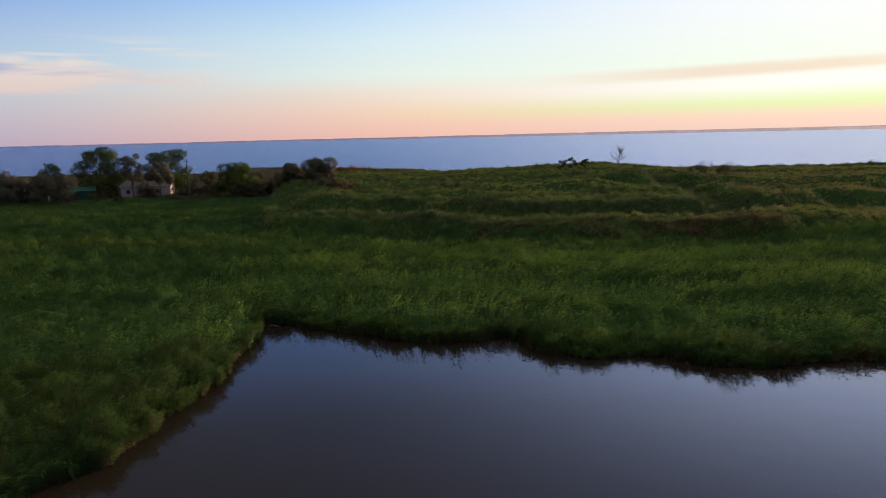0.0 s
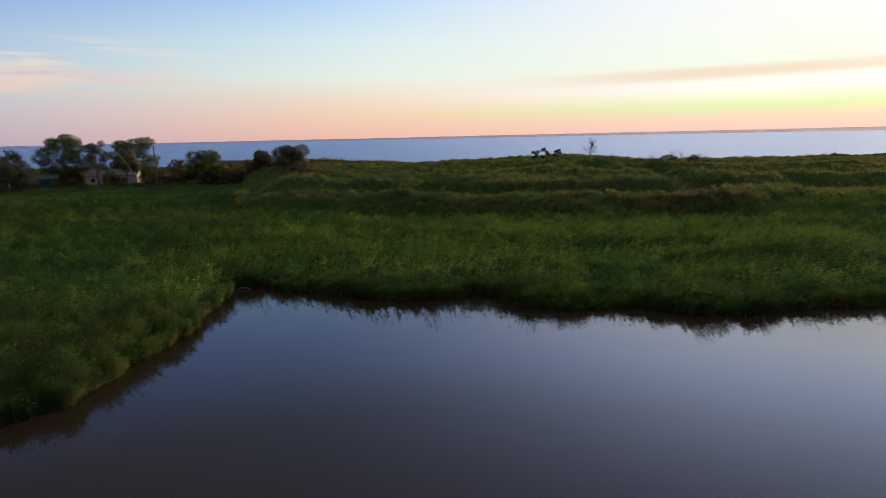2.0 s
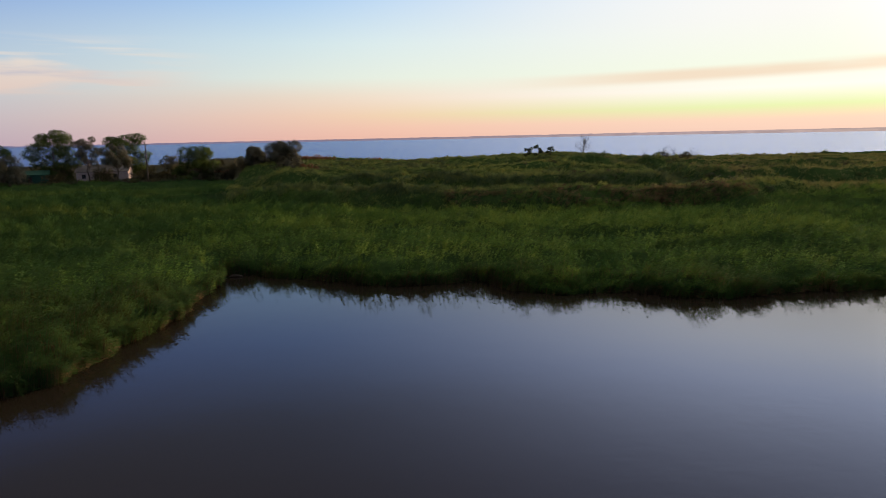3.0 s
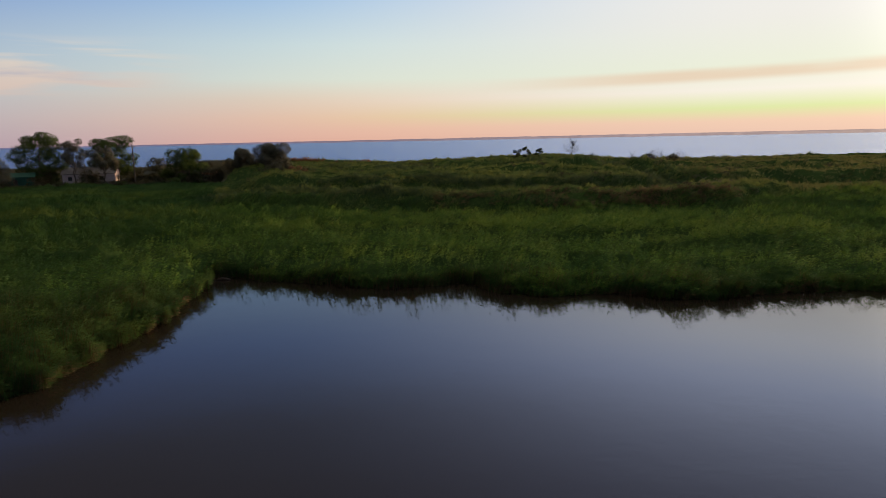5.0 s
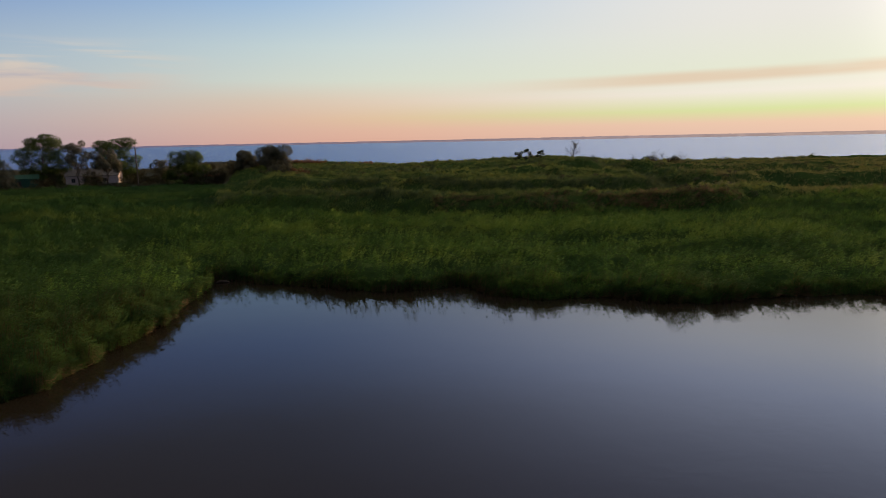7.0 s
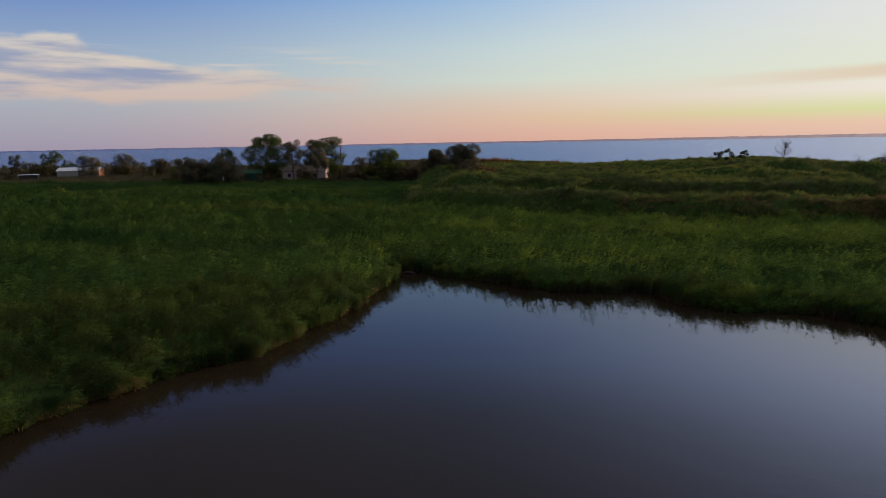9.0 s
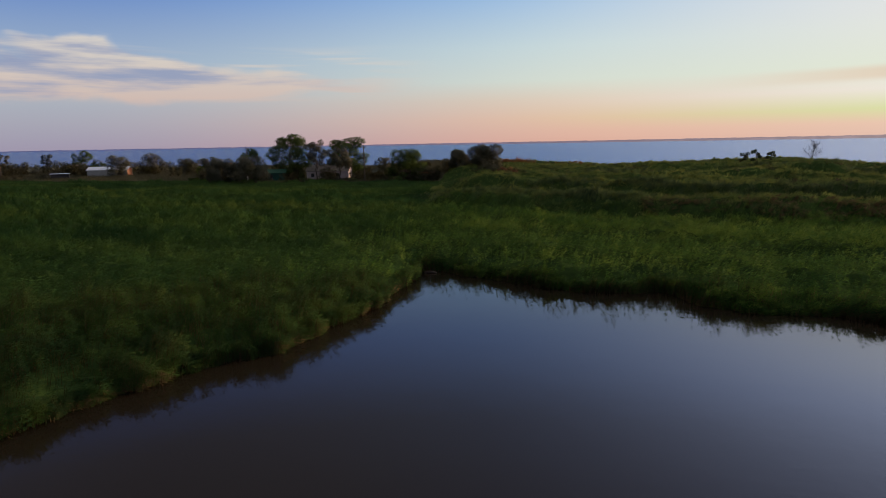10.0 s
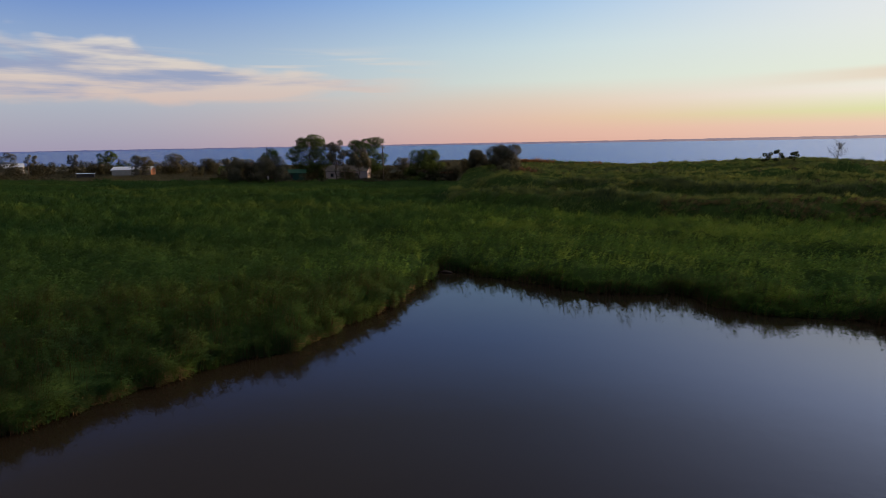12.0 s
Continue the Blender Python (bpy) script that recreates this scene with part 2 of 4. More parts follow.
WALNUT = leaf_material("walnut_leaf", rgb(0.032, 0.054, 0.016), rgb(0.062, 0.094, 0.024), rgb(0.108, 0.140, 0.034), 0.4, 0.3, each=0.12)
OLIVE = leaf_material("oleaster_leaf", rgb(0.056, 0.060, 0.040), rgb(0.096, 0.092, 0.062), rgb(0.146, 0.134, 0.090), 0.4, 0.2, each=0.12)
SCRUB = leaf_material("scrub_leaf", rgb(0.050, 0.052, 0.030), rgb(0.086, 0.080, 0.046), rgb(0.130, 0.112, 0.064), 0.25, 0.2, each=0.12)
THICKET = leaf_material("thicket_leaf", rgb(0.038, 0.063, 0.029), rgb(0.069, 0.101, 0.043), rgb(0.119, 0.143, 0.056), 0.25, 0.2, gloss=0.02)
PINE = leaf_material("pine_needle", rgb(0.024, 0.034, 0.016), rgb(0.040, 0.052, 0.024), rgb(0.062, 0.072, 0.032), 0.5, 0.1)
REDLEAF = leaf_material("red_leaf", rgb(0.10, 0.045, 0.030), rgb(0.16, 0.07, 0.045), rgb(0.22, 0.10, 0.06), 0.5, 0.2)
BLOSSOM = leaf_material("blossom", rgb(0.160, 0.144, 0.088), rgb(0.240, 0.216, 0.136), rgb(0.336, 0.304, 0.200), 0.5, 0.2)
BARK = rough_material("bark", rgb(0.060, 0.045, 0.035), rgb(0.13, 0.10, 0.075), 0.6, 0.95, 6.0, 0.03)
GREYWOOD = rough_material("grey_wood", rgb(0.10, 0.085, 0.075), rgb(0.20, 0.175, 0.15), 0.7, 0.9, 10.0, 0.01)
# lower growth with the shade of the gaps put into its dark colour
GAP_SHADE = rough_material("reed_gap_shade", rgb(0.018, 0.038, 0.013), rgb(0.044, 0.074, 0.018), 0.2, 1.0, 9.0, 0.2, 0.0)
SOIL = rough_material("marsh_soil", rgb(0.030, 0.030, 0.016), rgb(0.060, 0.060, 0.028), 0.08, 1.0, 12.0, 0.05)
WHITEWASH = rough_material("whitewash", rgb(0.36, 0.28, 0.26), rgb(0.54, 0.44, 0.41), 0.5, 0.9, 6.0, 0.01)
LIME = rough_material("limewash", rgb(0.50, 0.47, 0.43), rgb(0.66, 0.62, 0.57), 0.8, 0.9, 6.0, 0.01)
GREYWALL = rough_material("grey_render", rgb(0.30, 0.28, 0.25), rgb(0.42, 0.40, 0.36), 0.4, 0.9, 6.0, 0.01)
SHEET = rough_material("zinc_sheet", rgb(0.46, 0.50, 0.56), rgb(0.66, 0.70, 0.76), 0.35, 0.45, 8.0, 0.005)
DARKWOOD = rough_material("dark_boards", rgb(0.030, 0.025, 0.022), rgb(0.065, 0.055, 0.048), 0.8, 0.85, 8.0, 0.01)
GREENPAINT = rough_material("green_paint", rgb(0.012, 0.060, 0.040), rgb(0.022, 0.090, 0.056), 0.7, 0.6, 6.0, 0.004)
# clay of chimney and boards; also painted sunlight on barn end and hut roof
CLAY_AND_SUNLIT = rough_material("clay_and_sunlit", rgb(0.30, 0.12, 0.06), rgb(0.42, 0.18, 0.09), 0.6, 0.85, 8.0, 0.02)
DARKGLASS = rough_material("window_dark", rgb(0.02, 0.022, 0.026), rgb(0.03, 0.033, 0.038), 0.6, 0.15, 5.0, 0.0)
POND = pond_material()
SEA = sea_material()


# ---------------------------------------------------------------- land forms
TABLE = np.random.default_rng(7).random((256, 256))


def vnoise(x, y, seed=0):
    x, y = np.asarray(x, float) + seed * 17.3, np.asarray(y, float) + seed * 9.1
    i, j = np.floor(x).astype(int), np.floor(y).astype(int)
    u, v = x - i, y - j
    u, v = u * u * (3 - 2 * u), v * v * (3 - 2 * v)
    a, b = TABLE[i & 255, j & 255], TABLE[(i + 1) & 255, j & 255]
    c, d = TABLE[i & 255, (j + 1) & 255], TABLE[(i + 1) & 255, (j + 1) & 255]
    return (a * (1 - u) + b * u) * (1 - v) + (c * (1 - u) + d * u) * v - 0.5


def fbm(x, y, seed=0, octaves=3):
    return sum(vnoise(x * 2 ** k, y * 2 ** k, seed + 5 * k) / 2 ** k for k in range(octaves))


def smooth(v, lo, hi):
    t = np.clip((v - lo) / (hi - lo), 0, 1)
    return t * t * (3 - 2 * t)


POND_EDGE = np.array([(-27, 4), (-24, 11), (-22.3, 16), (-20.6, 21), (-19.3, 24.8), (-16.6, 28), (-15.8, 31.6), (-14.9, 36), (-14.5, 41), (-15.0, 47), (-15.3, 51.6),
                      (-12.2, 50.4), (-8.6, 48.5), (-4.0, 46.3), (0.5, 45.4), (4.4, 46.4), (6.7, 43.3), (10, 41.7), (14, 42.0), (17, 39.8), (20, 39.2), (24, 40.0),
                      (30, 40.4), (38, 39), (50, 36), (62, 26), (70, 5), (60, -40), (0, -60), (-40, -35)], float)


def shore_distance(x, y):
    """Metres from the pond's edge: positive on land."""
    x, y = np.asarray(x, float), np.asarray(y, float)
    x = x + 0.9 * vnoise(x / 2.3, y / 2.3, 3) + 0.5 * vnoise(x / 0.9, y / 0.9, 4)
    y = y + 0.9 * vnoise(x / 2.3, y / 2.3, 5) + 0.5 * vnoise(x / 0.9, y / 0.9, 6)
    best = np.full(x.shape, 1e9)
    inside = np.zeros(x.shape, bool)
    for (ax, ay), (bx, by) in zip(POND_EDGE, np.roll(POND_EDGE, -1, 0)):
        dx, dy = bx - ax, by - ay
        t = np.clip(((x - ax) * dx + (y - ay) * dy) / (dx * dx + dy * dy), 0, 1)
        best = np.minimum(best, (x - ax - t * dx) ** 2 + (y - ay - t * dy) ** 2)
        cross = ((ay > y) != (by > y)) & (x < (bx - ax) * (y - ay) / (by - ay + 1e-12) + ax)
        inside ^= cross
    return np.where(inside, -1, 1) * np.sqrt(best)


def bank_line(x):
    """y of the foot of the first bank."""
    return np.interp(x, [-60, -44, -34, -27, -20, -7, 5, 16, 31, 46, 55, 70, 120], [158, 140, 114, 97.5, 94.5, 89, 84, 83.5, 84, 84, 88, 96, 100])


def sea_line(x):
    return np.interp(x, [-600, -300, -150, -40, 0, 60, 120, 400], [300, 310, 300, 262, 236, 250, 236, 240])


def land(x, y):
    """Height of the soil."""
    x, y = np.asarray(x, float), np.asarray(y, float)
    sd = shore_distance(x, y)
    u = y - bank_line(x) + 3.5 * vnoise(x / 11, y / 40, 11)
    rim = np.interp(y, [95, 140, 170, 205], [-34, -38, -58, -90])
    right = smooth(x, rim, rim + 14)
    east = smooth(x, 40, 54)
    g = -0.12 + 0.24 * smooth(sd, 0.8, 3) - 0.7 * smooth(-sd, 0, 3)
    g = g + 1.15 * smooth(y, 120, 158) * (1 - right)
    one = 2.35 * smooth(u, 0, 3.0) * (1 - 0.85 * smooth(u, 9, 13)) * (1 - 0.6 * smooth(x, 56, 62))
    two = 2.0 * smooth(u, 19, 22.5) + 0.8 * smooth(u, 17, 20)
    three = 0.45 * smooth(u, 60, 112) * (1 - 0.6 * smooth(x, 55, 100))
    mound = 1.2 * np.exp(-((x + 21) / 9) ** 2 - ((y - 112) / 11) ** 2)
    dip = -1.5 * np.exp(-((u - 46) / 3.5) ** 2) * smooth(x, -16, 0) * (1 - east)
    dip = dip - 1.2 * np.exp(-((u - 80) / 4) ** 2) * smooth(x, -30, -10) * (1 - smooth(x, 25, 40))
    trench = np.interp(y, [100, 130, 165, 200], [46.5, 49.3, 53.9, 60])
    dip = dip - 2.1 * np.exp(-((x - trench) / 4.2) ** 4) * smooth(y, 100, 106) * (1 - smooth(y, 160, 195))
    field = -0.9 * smooth(x, trench + 9, trench + 16) * smooth(u, 20, 30)
    g = g + right * (one + two + three + mound + dip + field)
    g = g + right * smooth(u, 24, 34) * (2.5 - 1.6 * smooth(y, 165, 205)) * fbm(x / 26, y / 9, 21)
    g = g + 0.25 * fbm(x / 14, y / 9, 23) * smooth(sd, 2, 10)
    g = g - np.exp(-((x + 10) / 40) ** 4) * (0.85 * smooth(y, 165, 200) + 0.7 * smooth(y, 224, 236))
    g = g - 0.75 * smooth(x, 45, 75) * smooth(y, 150, 195)
    back = y - sea_line(x) + 5 * vnoise(x / 15, x * 0, 31)
    g = g * (1 - smooth(back, -14, 2)) - 1.5 * smooth(back, -6, 6)
    return g


def tussock(x, y, size, seed):
    """Cells of uneven size: 1 in the middle of a clump of reeds, 0 where clumps part."""
    x, y = np.asarray(x, float) / size, np.asarray(y, float) / size
    i, j = np.floor(x).astype(int), np.floor(y).astype(int)
    one, two = np.full(x.shape, 9.0), np.full(x.shape, 9.0)
    for a in (-1, 0, 1):
        for b in (-1, 0, 1):
            px = i + a + 0.1 + 0.8 * TABLE[(i + a + seed) & 255, (j + b + 3 * seed) & 255]
            py = j + b + 0.1 + 0.8 * TABLE[(j + b + 7 * seed) & 255, (i + a + 5 * seed) & 255]
            d = np.hypot(px - x, py - y)
            two = np.where(d < one, one, np.minimum(two, d))
            one = np.minimum(one, d)
    return np.clip((two - one) * 1.5, 0, 1) * (1 - 0.5 * np.clip(one, 0, 1))


def reed_height(x, y):
    sd = shore_distance(x, y)
    meadow = smooth(y, 85, 120) * (1 - smooth(x, -42, -26))
    h = 1.75 + (1 - 0.6 * meadow) * (0.7 * fbm(x / 9, y / 3.6, 41) + 2.2 * (np.abs(vnoise(x / 3.0, y / 1.9, 43)) - 0.16))
    h = h + (1 - 0.75 * meadow) * (0.75 * (tussock(x, y * 1.3, 1.25, 13) - 0.42) + (0.6 + 0.4 * smooth(y, 40, 50)) * (tussock(x, y * 1.7, 3.1, 29) - 0.42))
    h = h + (1.1 * vnoise(x / 7, y / 1.7, 46) + 1.7 * vnoise(x / 12, y / 3.4, 57)) * smooth(y, 44, 56)
    h = h + 0.5 * (1 - 0.5 * meadow) * vnoise(x / 0.8, y / 0.55, 45)
    h = h - 0.35 * smooth(x, -4, 14) * (1 - smooth(y, 80, 95))
    h = h * (0.66 + 0.34 * smooth(sd, 0, 2.4))
    u = y - bank_line(x)
    h = h * (1 - 0.2 * np.exp(-((u + 6) / 6) ** 2) * smooth(x, -34, -20))
    h = h * (1 - 0.45 * smooth(u, 0, 4) * smooth(x, -40, -26))
    h = h * (1 - 0.35 * smooth(y, 105, 150) * (1 - smooth(x, -40, -25)))
    h = h * (1 - 0.75 * np.exp(-((x + 4.8) / 0.6) ** 2 - ((y - 56.4) / 1.0) ** 2))
    track = np.interp(x, [-27.4, -29.1, -29.4, -28.6, -27.5], [68.6, 75.5, 81.4, 86.7, 91.2])
    h = h * (1 - 0.5 * np.exp(-((y - track) / 1.3) ** 2) * smooth(x, -28.4, -26.4) * (1 - smooth(x, -29.5, -25.5)))
    return np.maximum(h, 0.3)


def canopy_normal(x, y, step=0.45, most=1.3):
    """The way the top of the reeds faces."""
    def top(a, b):
        return land(a, b) + reed_height(a, b)

    gx = np.clip((top(x + step, y) - top(x - step, y)) / (2 * step), -most, most)
    gy = np.clip((top(x, y + step) - top(x, y - step)) / (2 * step), -most, most)
    return unit(np.stack([-gx, -gy, np.ones_like(gx)], -1))


def array_mesh(name, verts, faces, normals=None):
    """A mesh from arrays of places, of triangles or quads and, for foliage, of the normals that it is shaded by."""
    me = bpy.data.meshes.new(name)
    verts, faces = np.asarray(verts, np.float32), np.asarray(faces, np.int32)
    count, sides = faces.shape
    me.vertices.add(len(verts))
    me.vertices.foreach_set("co", verts.ravel())
    me.loops.add(count * sides)
    me.loops.foreach_set("vertex_index", faces.ravel())
    me.polygons.add(count)
    me.polygons.foreach_set("loop_start", np.arange(0, count * sides, sides, dtype=np.int32))
    me.update(calc_edges=True)
    if normals is not None:
        free = me.attributes.new("custom_normal", "FLOAT_VECTOR", "POINT")
        free.data.foreach_set("vector", np.asarray(normals, np.float32).ravel())
        me.update()
    return me


def unit(v):
    return v / (np.linalg.norm(v, axis=-1, keepdims=True) + 1e-9)


def outward(verts, faces):
    """Triangles or quads turned so that they face the pond."""
    n = np.cross(verts[faces[:, 1]] - verts[faces[:, 0]], verts[faces[:, 2]] - verts[faces[:, 0]])
    c = verts[faces[:, 0]]
    wrong = n[:, 0] * c[:, 0] + n[:, 1] * c[:, 1] - n[:, 2] * 6.0 > 0
    faces = faces.copy()
    faces[wrong] = faces[wrong][:, ::-1]
    return faces


def shaded(me):
    me.polygons.foreach_set("use_smooth", np.ones(len(me.polygons), bool))
    return me


def put_mesh(name, me, mat, parent=None, label="", at=None):
    me.materials.append(mat)
    ob = new(name, me)
    if parent is not None:
        ob.parent = parent
    if at is not None:
        ob.matrix_basis = at
    return tagged(ob, label)


def grid_faces(nx, ny, keep=None):
    i, j = np.meshgrid(np.arange(nx - 1), np.arange(ny - 1), indexing="ij")
    a = (i * ny + j).ravel()
    f = np.stack([a, a + ny, a + ny + 1, a + 1], 1)
    return f if keep is None else f[keep[f].all(1)]


def build_ground():
    far = np.array([400, 600, 900, 1400, 2200, 3400, 4900.0])
    xs = np.concatenate([-far[::-1], np.arange(-320, -120, 5.0), np.arange(-120, 130, 1.5), np.arange(130, 330, 5.0), far])
    ys = np.concatenate([-far[::-1], np.arange(-300, -60, 12.0), np.arange(-60, 5, 3.0), np.arange(5, 135, 1.0), np.arange(135, 330, 2.0), far])
    X, Y = np.meshgrid(xs, ys, indexing="ij")
    Z = land(X, Y)
    me = shaded(array_mesh("ground", np.stack([X.ravel(), Y.ravel(), Z.ravel()], 1), grid_faces(len(xs), len(ys))))
    tagged(put_mesh("ground", me, SOIL), "brown marsh soil under the reeds, rising in low banks", "ground", kind="structure")


def flat_sheet(name, x0, x1, y0, y1, z, mat, label, cells=24):
    xs, ys = np.linspace(x0, x1, cells), np.linspace(y0, y1, cells)
    X, Y = np.meshgrid(xs, ys, indexing="ij")
    me = array_mesh(name, np.stack([X.ravel(), Y.ravel(), np.full(X.size, z)], 1), grid_faces(cells, cells))
    tagged(put_mesh(name, me, mat), label, "water", kind="structure")


build_ground()
flat_sheet("pond_water", -48, 80, -68, 60, 0.0, POND, "still dark brown pond mirroring the evening sky")
flat_sheet("sea", -4900, 4900, 225, 4900, -0.4, SEA, "blue-grey sea with small waves under a sunset")


def build_far_shore():
    """Low wooded land across the water, on an arc."""
    mat, n = material("far_land_glow")
    place = n.add("ShaderNodeNewGeometry").outputs["Position"]
    split = n.add("ShaderNodeSeparateXYZ")
    n.put(split.inputs[0], place)
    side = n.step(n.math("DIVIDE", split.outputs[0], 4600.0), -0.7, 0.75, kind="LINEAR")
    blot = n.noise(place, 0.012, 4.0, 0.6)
    # haze and sunset light painted in as emission, blue left to pink sunward
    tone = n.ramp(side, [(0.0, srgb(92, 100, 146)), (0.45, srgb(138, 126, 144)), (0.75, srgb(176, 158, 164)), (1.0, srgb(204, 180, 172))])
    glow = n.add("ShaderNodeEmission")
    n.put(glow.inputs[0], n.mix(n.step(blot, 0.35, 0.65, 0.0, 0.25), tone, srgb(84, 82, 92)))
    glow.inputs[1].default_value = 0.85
    finish(n, glow.outputs[0])
    az = np.radians(np.linspace(-80, 80, 3600))
    s = np.degrees(az)
    tall = np.interp(s, [-80, -45, -25, -5, 15, 35, 80], [6, 5, 7, 11, 16, 20, 22])
    crest = tall + np.where(s < 20, 1, 0.5) * (3 * np.abs(vnoise(s * 3, s * 0, 51)) + 8 * np.abs(vnoise(s * 14, s * 0, 52)) * (vnoise(s * 1.1, s * 0, 53) > -0.12))
    radius = 4650.0
    v, f = [], []
    for k, (dr, top) in enumerate(((0, -1.0), (0, 0.55), (60, 1.0))):
        z = np.full_like(s, -1.0) if top < 0 else crest * top
        v.append(np.stack([(radius + dr) * np.sin(az), (radius + dr) * np.cos(az), z], 1))
    v = np.concatenate(v)
    m = len(s)
    i = np.arange(m - 1)
    f = np.concatenate([np.stack([i + k * m, i + k * m + 1, i + (k + 1) * m + 1, i + (k + 1) * m], 1) for k in range(2)])
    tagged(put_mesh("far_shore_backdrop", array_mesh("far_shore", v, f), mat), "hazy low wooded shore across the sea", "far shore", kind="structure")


build_far_shore()


# ---------------------------------------------------------------- reeds
def scatter(rng, r0, r1, density, extra=None):
    """Random places on land between two distances from the pond's middle, in the wedge of reeds."""
    a0, a1 = np.radians(-57), np.radians(45)
    count = int(density * 0.5 * (a1 - a0) * (r1 * r1 - r0 * r0))
    a = rng.uniform(a0, a1, count)
    r = np.sqrt(rng.uniform(r0 * r0, r1 * r1, count))
    x, y = r * np.sin(a), r * np.cos(a)
    keep = shore_distance(x, y) > -0.1
    keep &= y < sea_line(x) - 9
    keep &= ~((x < -40) & (y > 150 + 5 * vnoise(x / 6, y / 6, 61)))
    return x[keep], y[keep]


def reeds(rng, x, y, leaves, length, width, scale=1.0, stems=True, lean=0.32, low=0.3):
    """Reed plants at x, y: a stem and arching blades, all as triangles. Returns leaf and stem arrays."""
    gap = 0.5 * vnoise(x / 0.95, y / 0.6, 47) + 0.5 * tussock(x, y * 1.3, 1.25, 13) + 0.4 * tussock(x, y * 1.7, 3.1, 29) - 0.27 + 0.8 * vnoise(x / 12, y / 3.4, 57) * smooth(y, 44, 56)
    kept = (shore_distance(x, y) < 1.2) | (gap > rng.uniform(-0.3, 0.16, len(x)))
    x, y = x[kept], y[kept]
    n = len(x)
    z = land(x, y)
    wet = 1 - smooth(shore_distance(x, y), 0.5, 1.4)
    h = reed_height(x, y) * rng.uniform(0.78, 1.12, n) * scale
    gust = 0.5 + vnoise(x / 6, y / 3.5, 71)
    lx = (lean * gust + rng.normal(0, 0.09, n)) * h
    ly = (-0.25 * lean * gust + rng.normal(0, 0.09, n)) * h
    base = np.stack([x, y, z - 0.05], 1)
    top = base + np.stack([lx, ly, h], 1)
    # blades
    t = rng.uniform(0, 1, (n, leaves))
    bare = np.maximum(low * (1 - 0.5 * wet), 0.35 * wet * smooth(vnoise(x / 1.3, y / 1.3, 49), -0.25, 0.3) * rng.uniform(0.5, 1.1, n))[:, None]
    t = bare + (1 - bare) * t ** (0.45 + 0.55 * wet[:, None])
    root = base[:, None] + (top - base)[:, None] * t[..., None] * np.stack([t, t, np.ones_like(t)], -1)
    a = rng.uniform(0, 2 * np.pi, (n, leaves))
    out = np.stack([0.75 * np.cos(a) + 0.9, 0.75 * np.sin(a) + 0.1, np.zeros_like(a)], -1)
    out /= np.linalg.norm(out, axis=-1, keepdims=True) + 1e-6
    side = np.stack([-out[..., 1], out[..., 0], np.zeros_like(a)], -1)
    side = side + 0.6 * rng.normal(0, 1, (n, leaves, 1)) * np.array([0, 0, 1.0])
    ln = (length * rng.uniform(0.65, 1.25, (n, leaves)))[..., None]
    wd = (width * rng.uniform(0.7, 1.3, (n, leaves)))[..., None]
    rise = rng.uniform(-0.15, 0.85, (n, leaves))[..., None]
    up = np.array([0, 0, 1.0])
    mid = root + out * ln * 0.5 + up * ln * rise * 0.52
    tip = root + out * ln * 0.92 + up * ln * (rise * 0.8 - 0.14)
    v = np.stack([root, mid + side * wd * 0.55, mid - side * wd * 0.55, tip], 2).reshape(-1, 3)
    k = np.arange(n * leaves)[:, None] * 4
    tri = np.concatenate([k + [0, 1, 2], k + [2, 1, 3]])
    own = unit(np.cross(side, tip - root))
    own = own * np.where(own[..., 2:] < 0, -1, 1)
    e = 0.3
    away = -unit(np.stack([shore_distance(x + e, y) - shore_distance(x - e, y), shore_distance(x, y + e) - shore_distance(x, y - e), np.zeros(n)], 1))
    flank = (1 - smooth(shore_distance(x, y), 0.9, 2.2))[:, None, None] * (1 - t ** 4)[..., None]
    soft = unit(canopy_normal(x, y)[:, None] * (0.8 - 0.6 * flank) + own * (0.35 - 0.15 * flank) + 2.4 * flank * away[:, None] + rng.normal(0, 0.12, own.shape))
    soft = np.repeat(soft.reshape(-1, 3), 4, 0)
    if not stems:
        return (v, outward(v, tri), soft), None
    ang = rng.uniform(0, np.pi, n)
    s = np.stack([np.cos(ang), np.sin(ang), np.zeros(n)], 1) * 0.012 * (width / 0.03)
    belly = base + (top - base) * np.array([0.3, 0.3, 0.55])
    sv = np.stack([base - s, base + s, belly + s, belly - s, top], 1).reshape(-1, 3)
    k = np.arange(n)[:, None] * 5
    st = np.concatenate([k + [0, 1, 2], k + [0, 2, 3], k + [3, 2, 4]])
    return (v, outward(v, tri), soft), (sv, st, np.repeat(unit(np.stack([0.3 * np.ones(n), -np.ones(n), 0.4 * np.ones(n)], 1)), 5, 0))


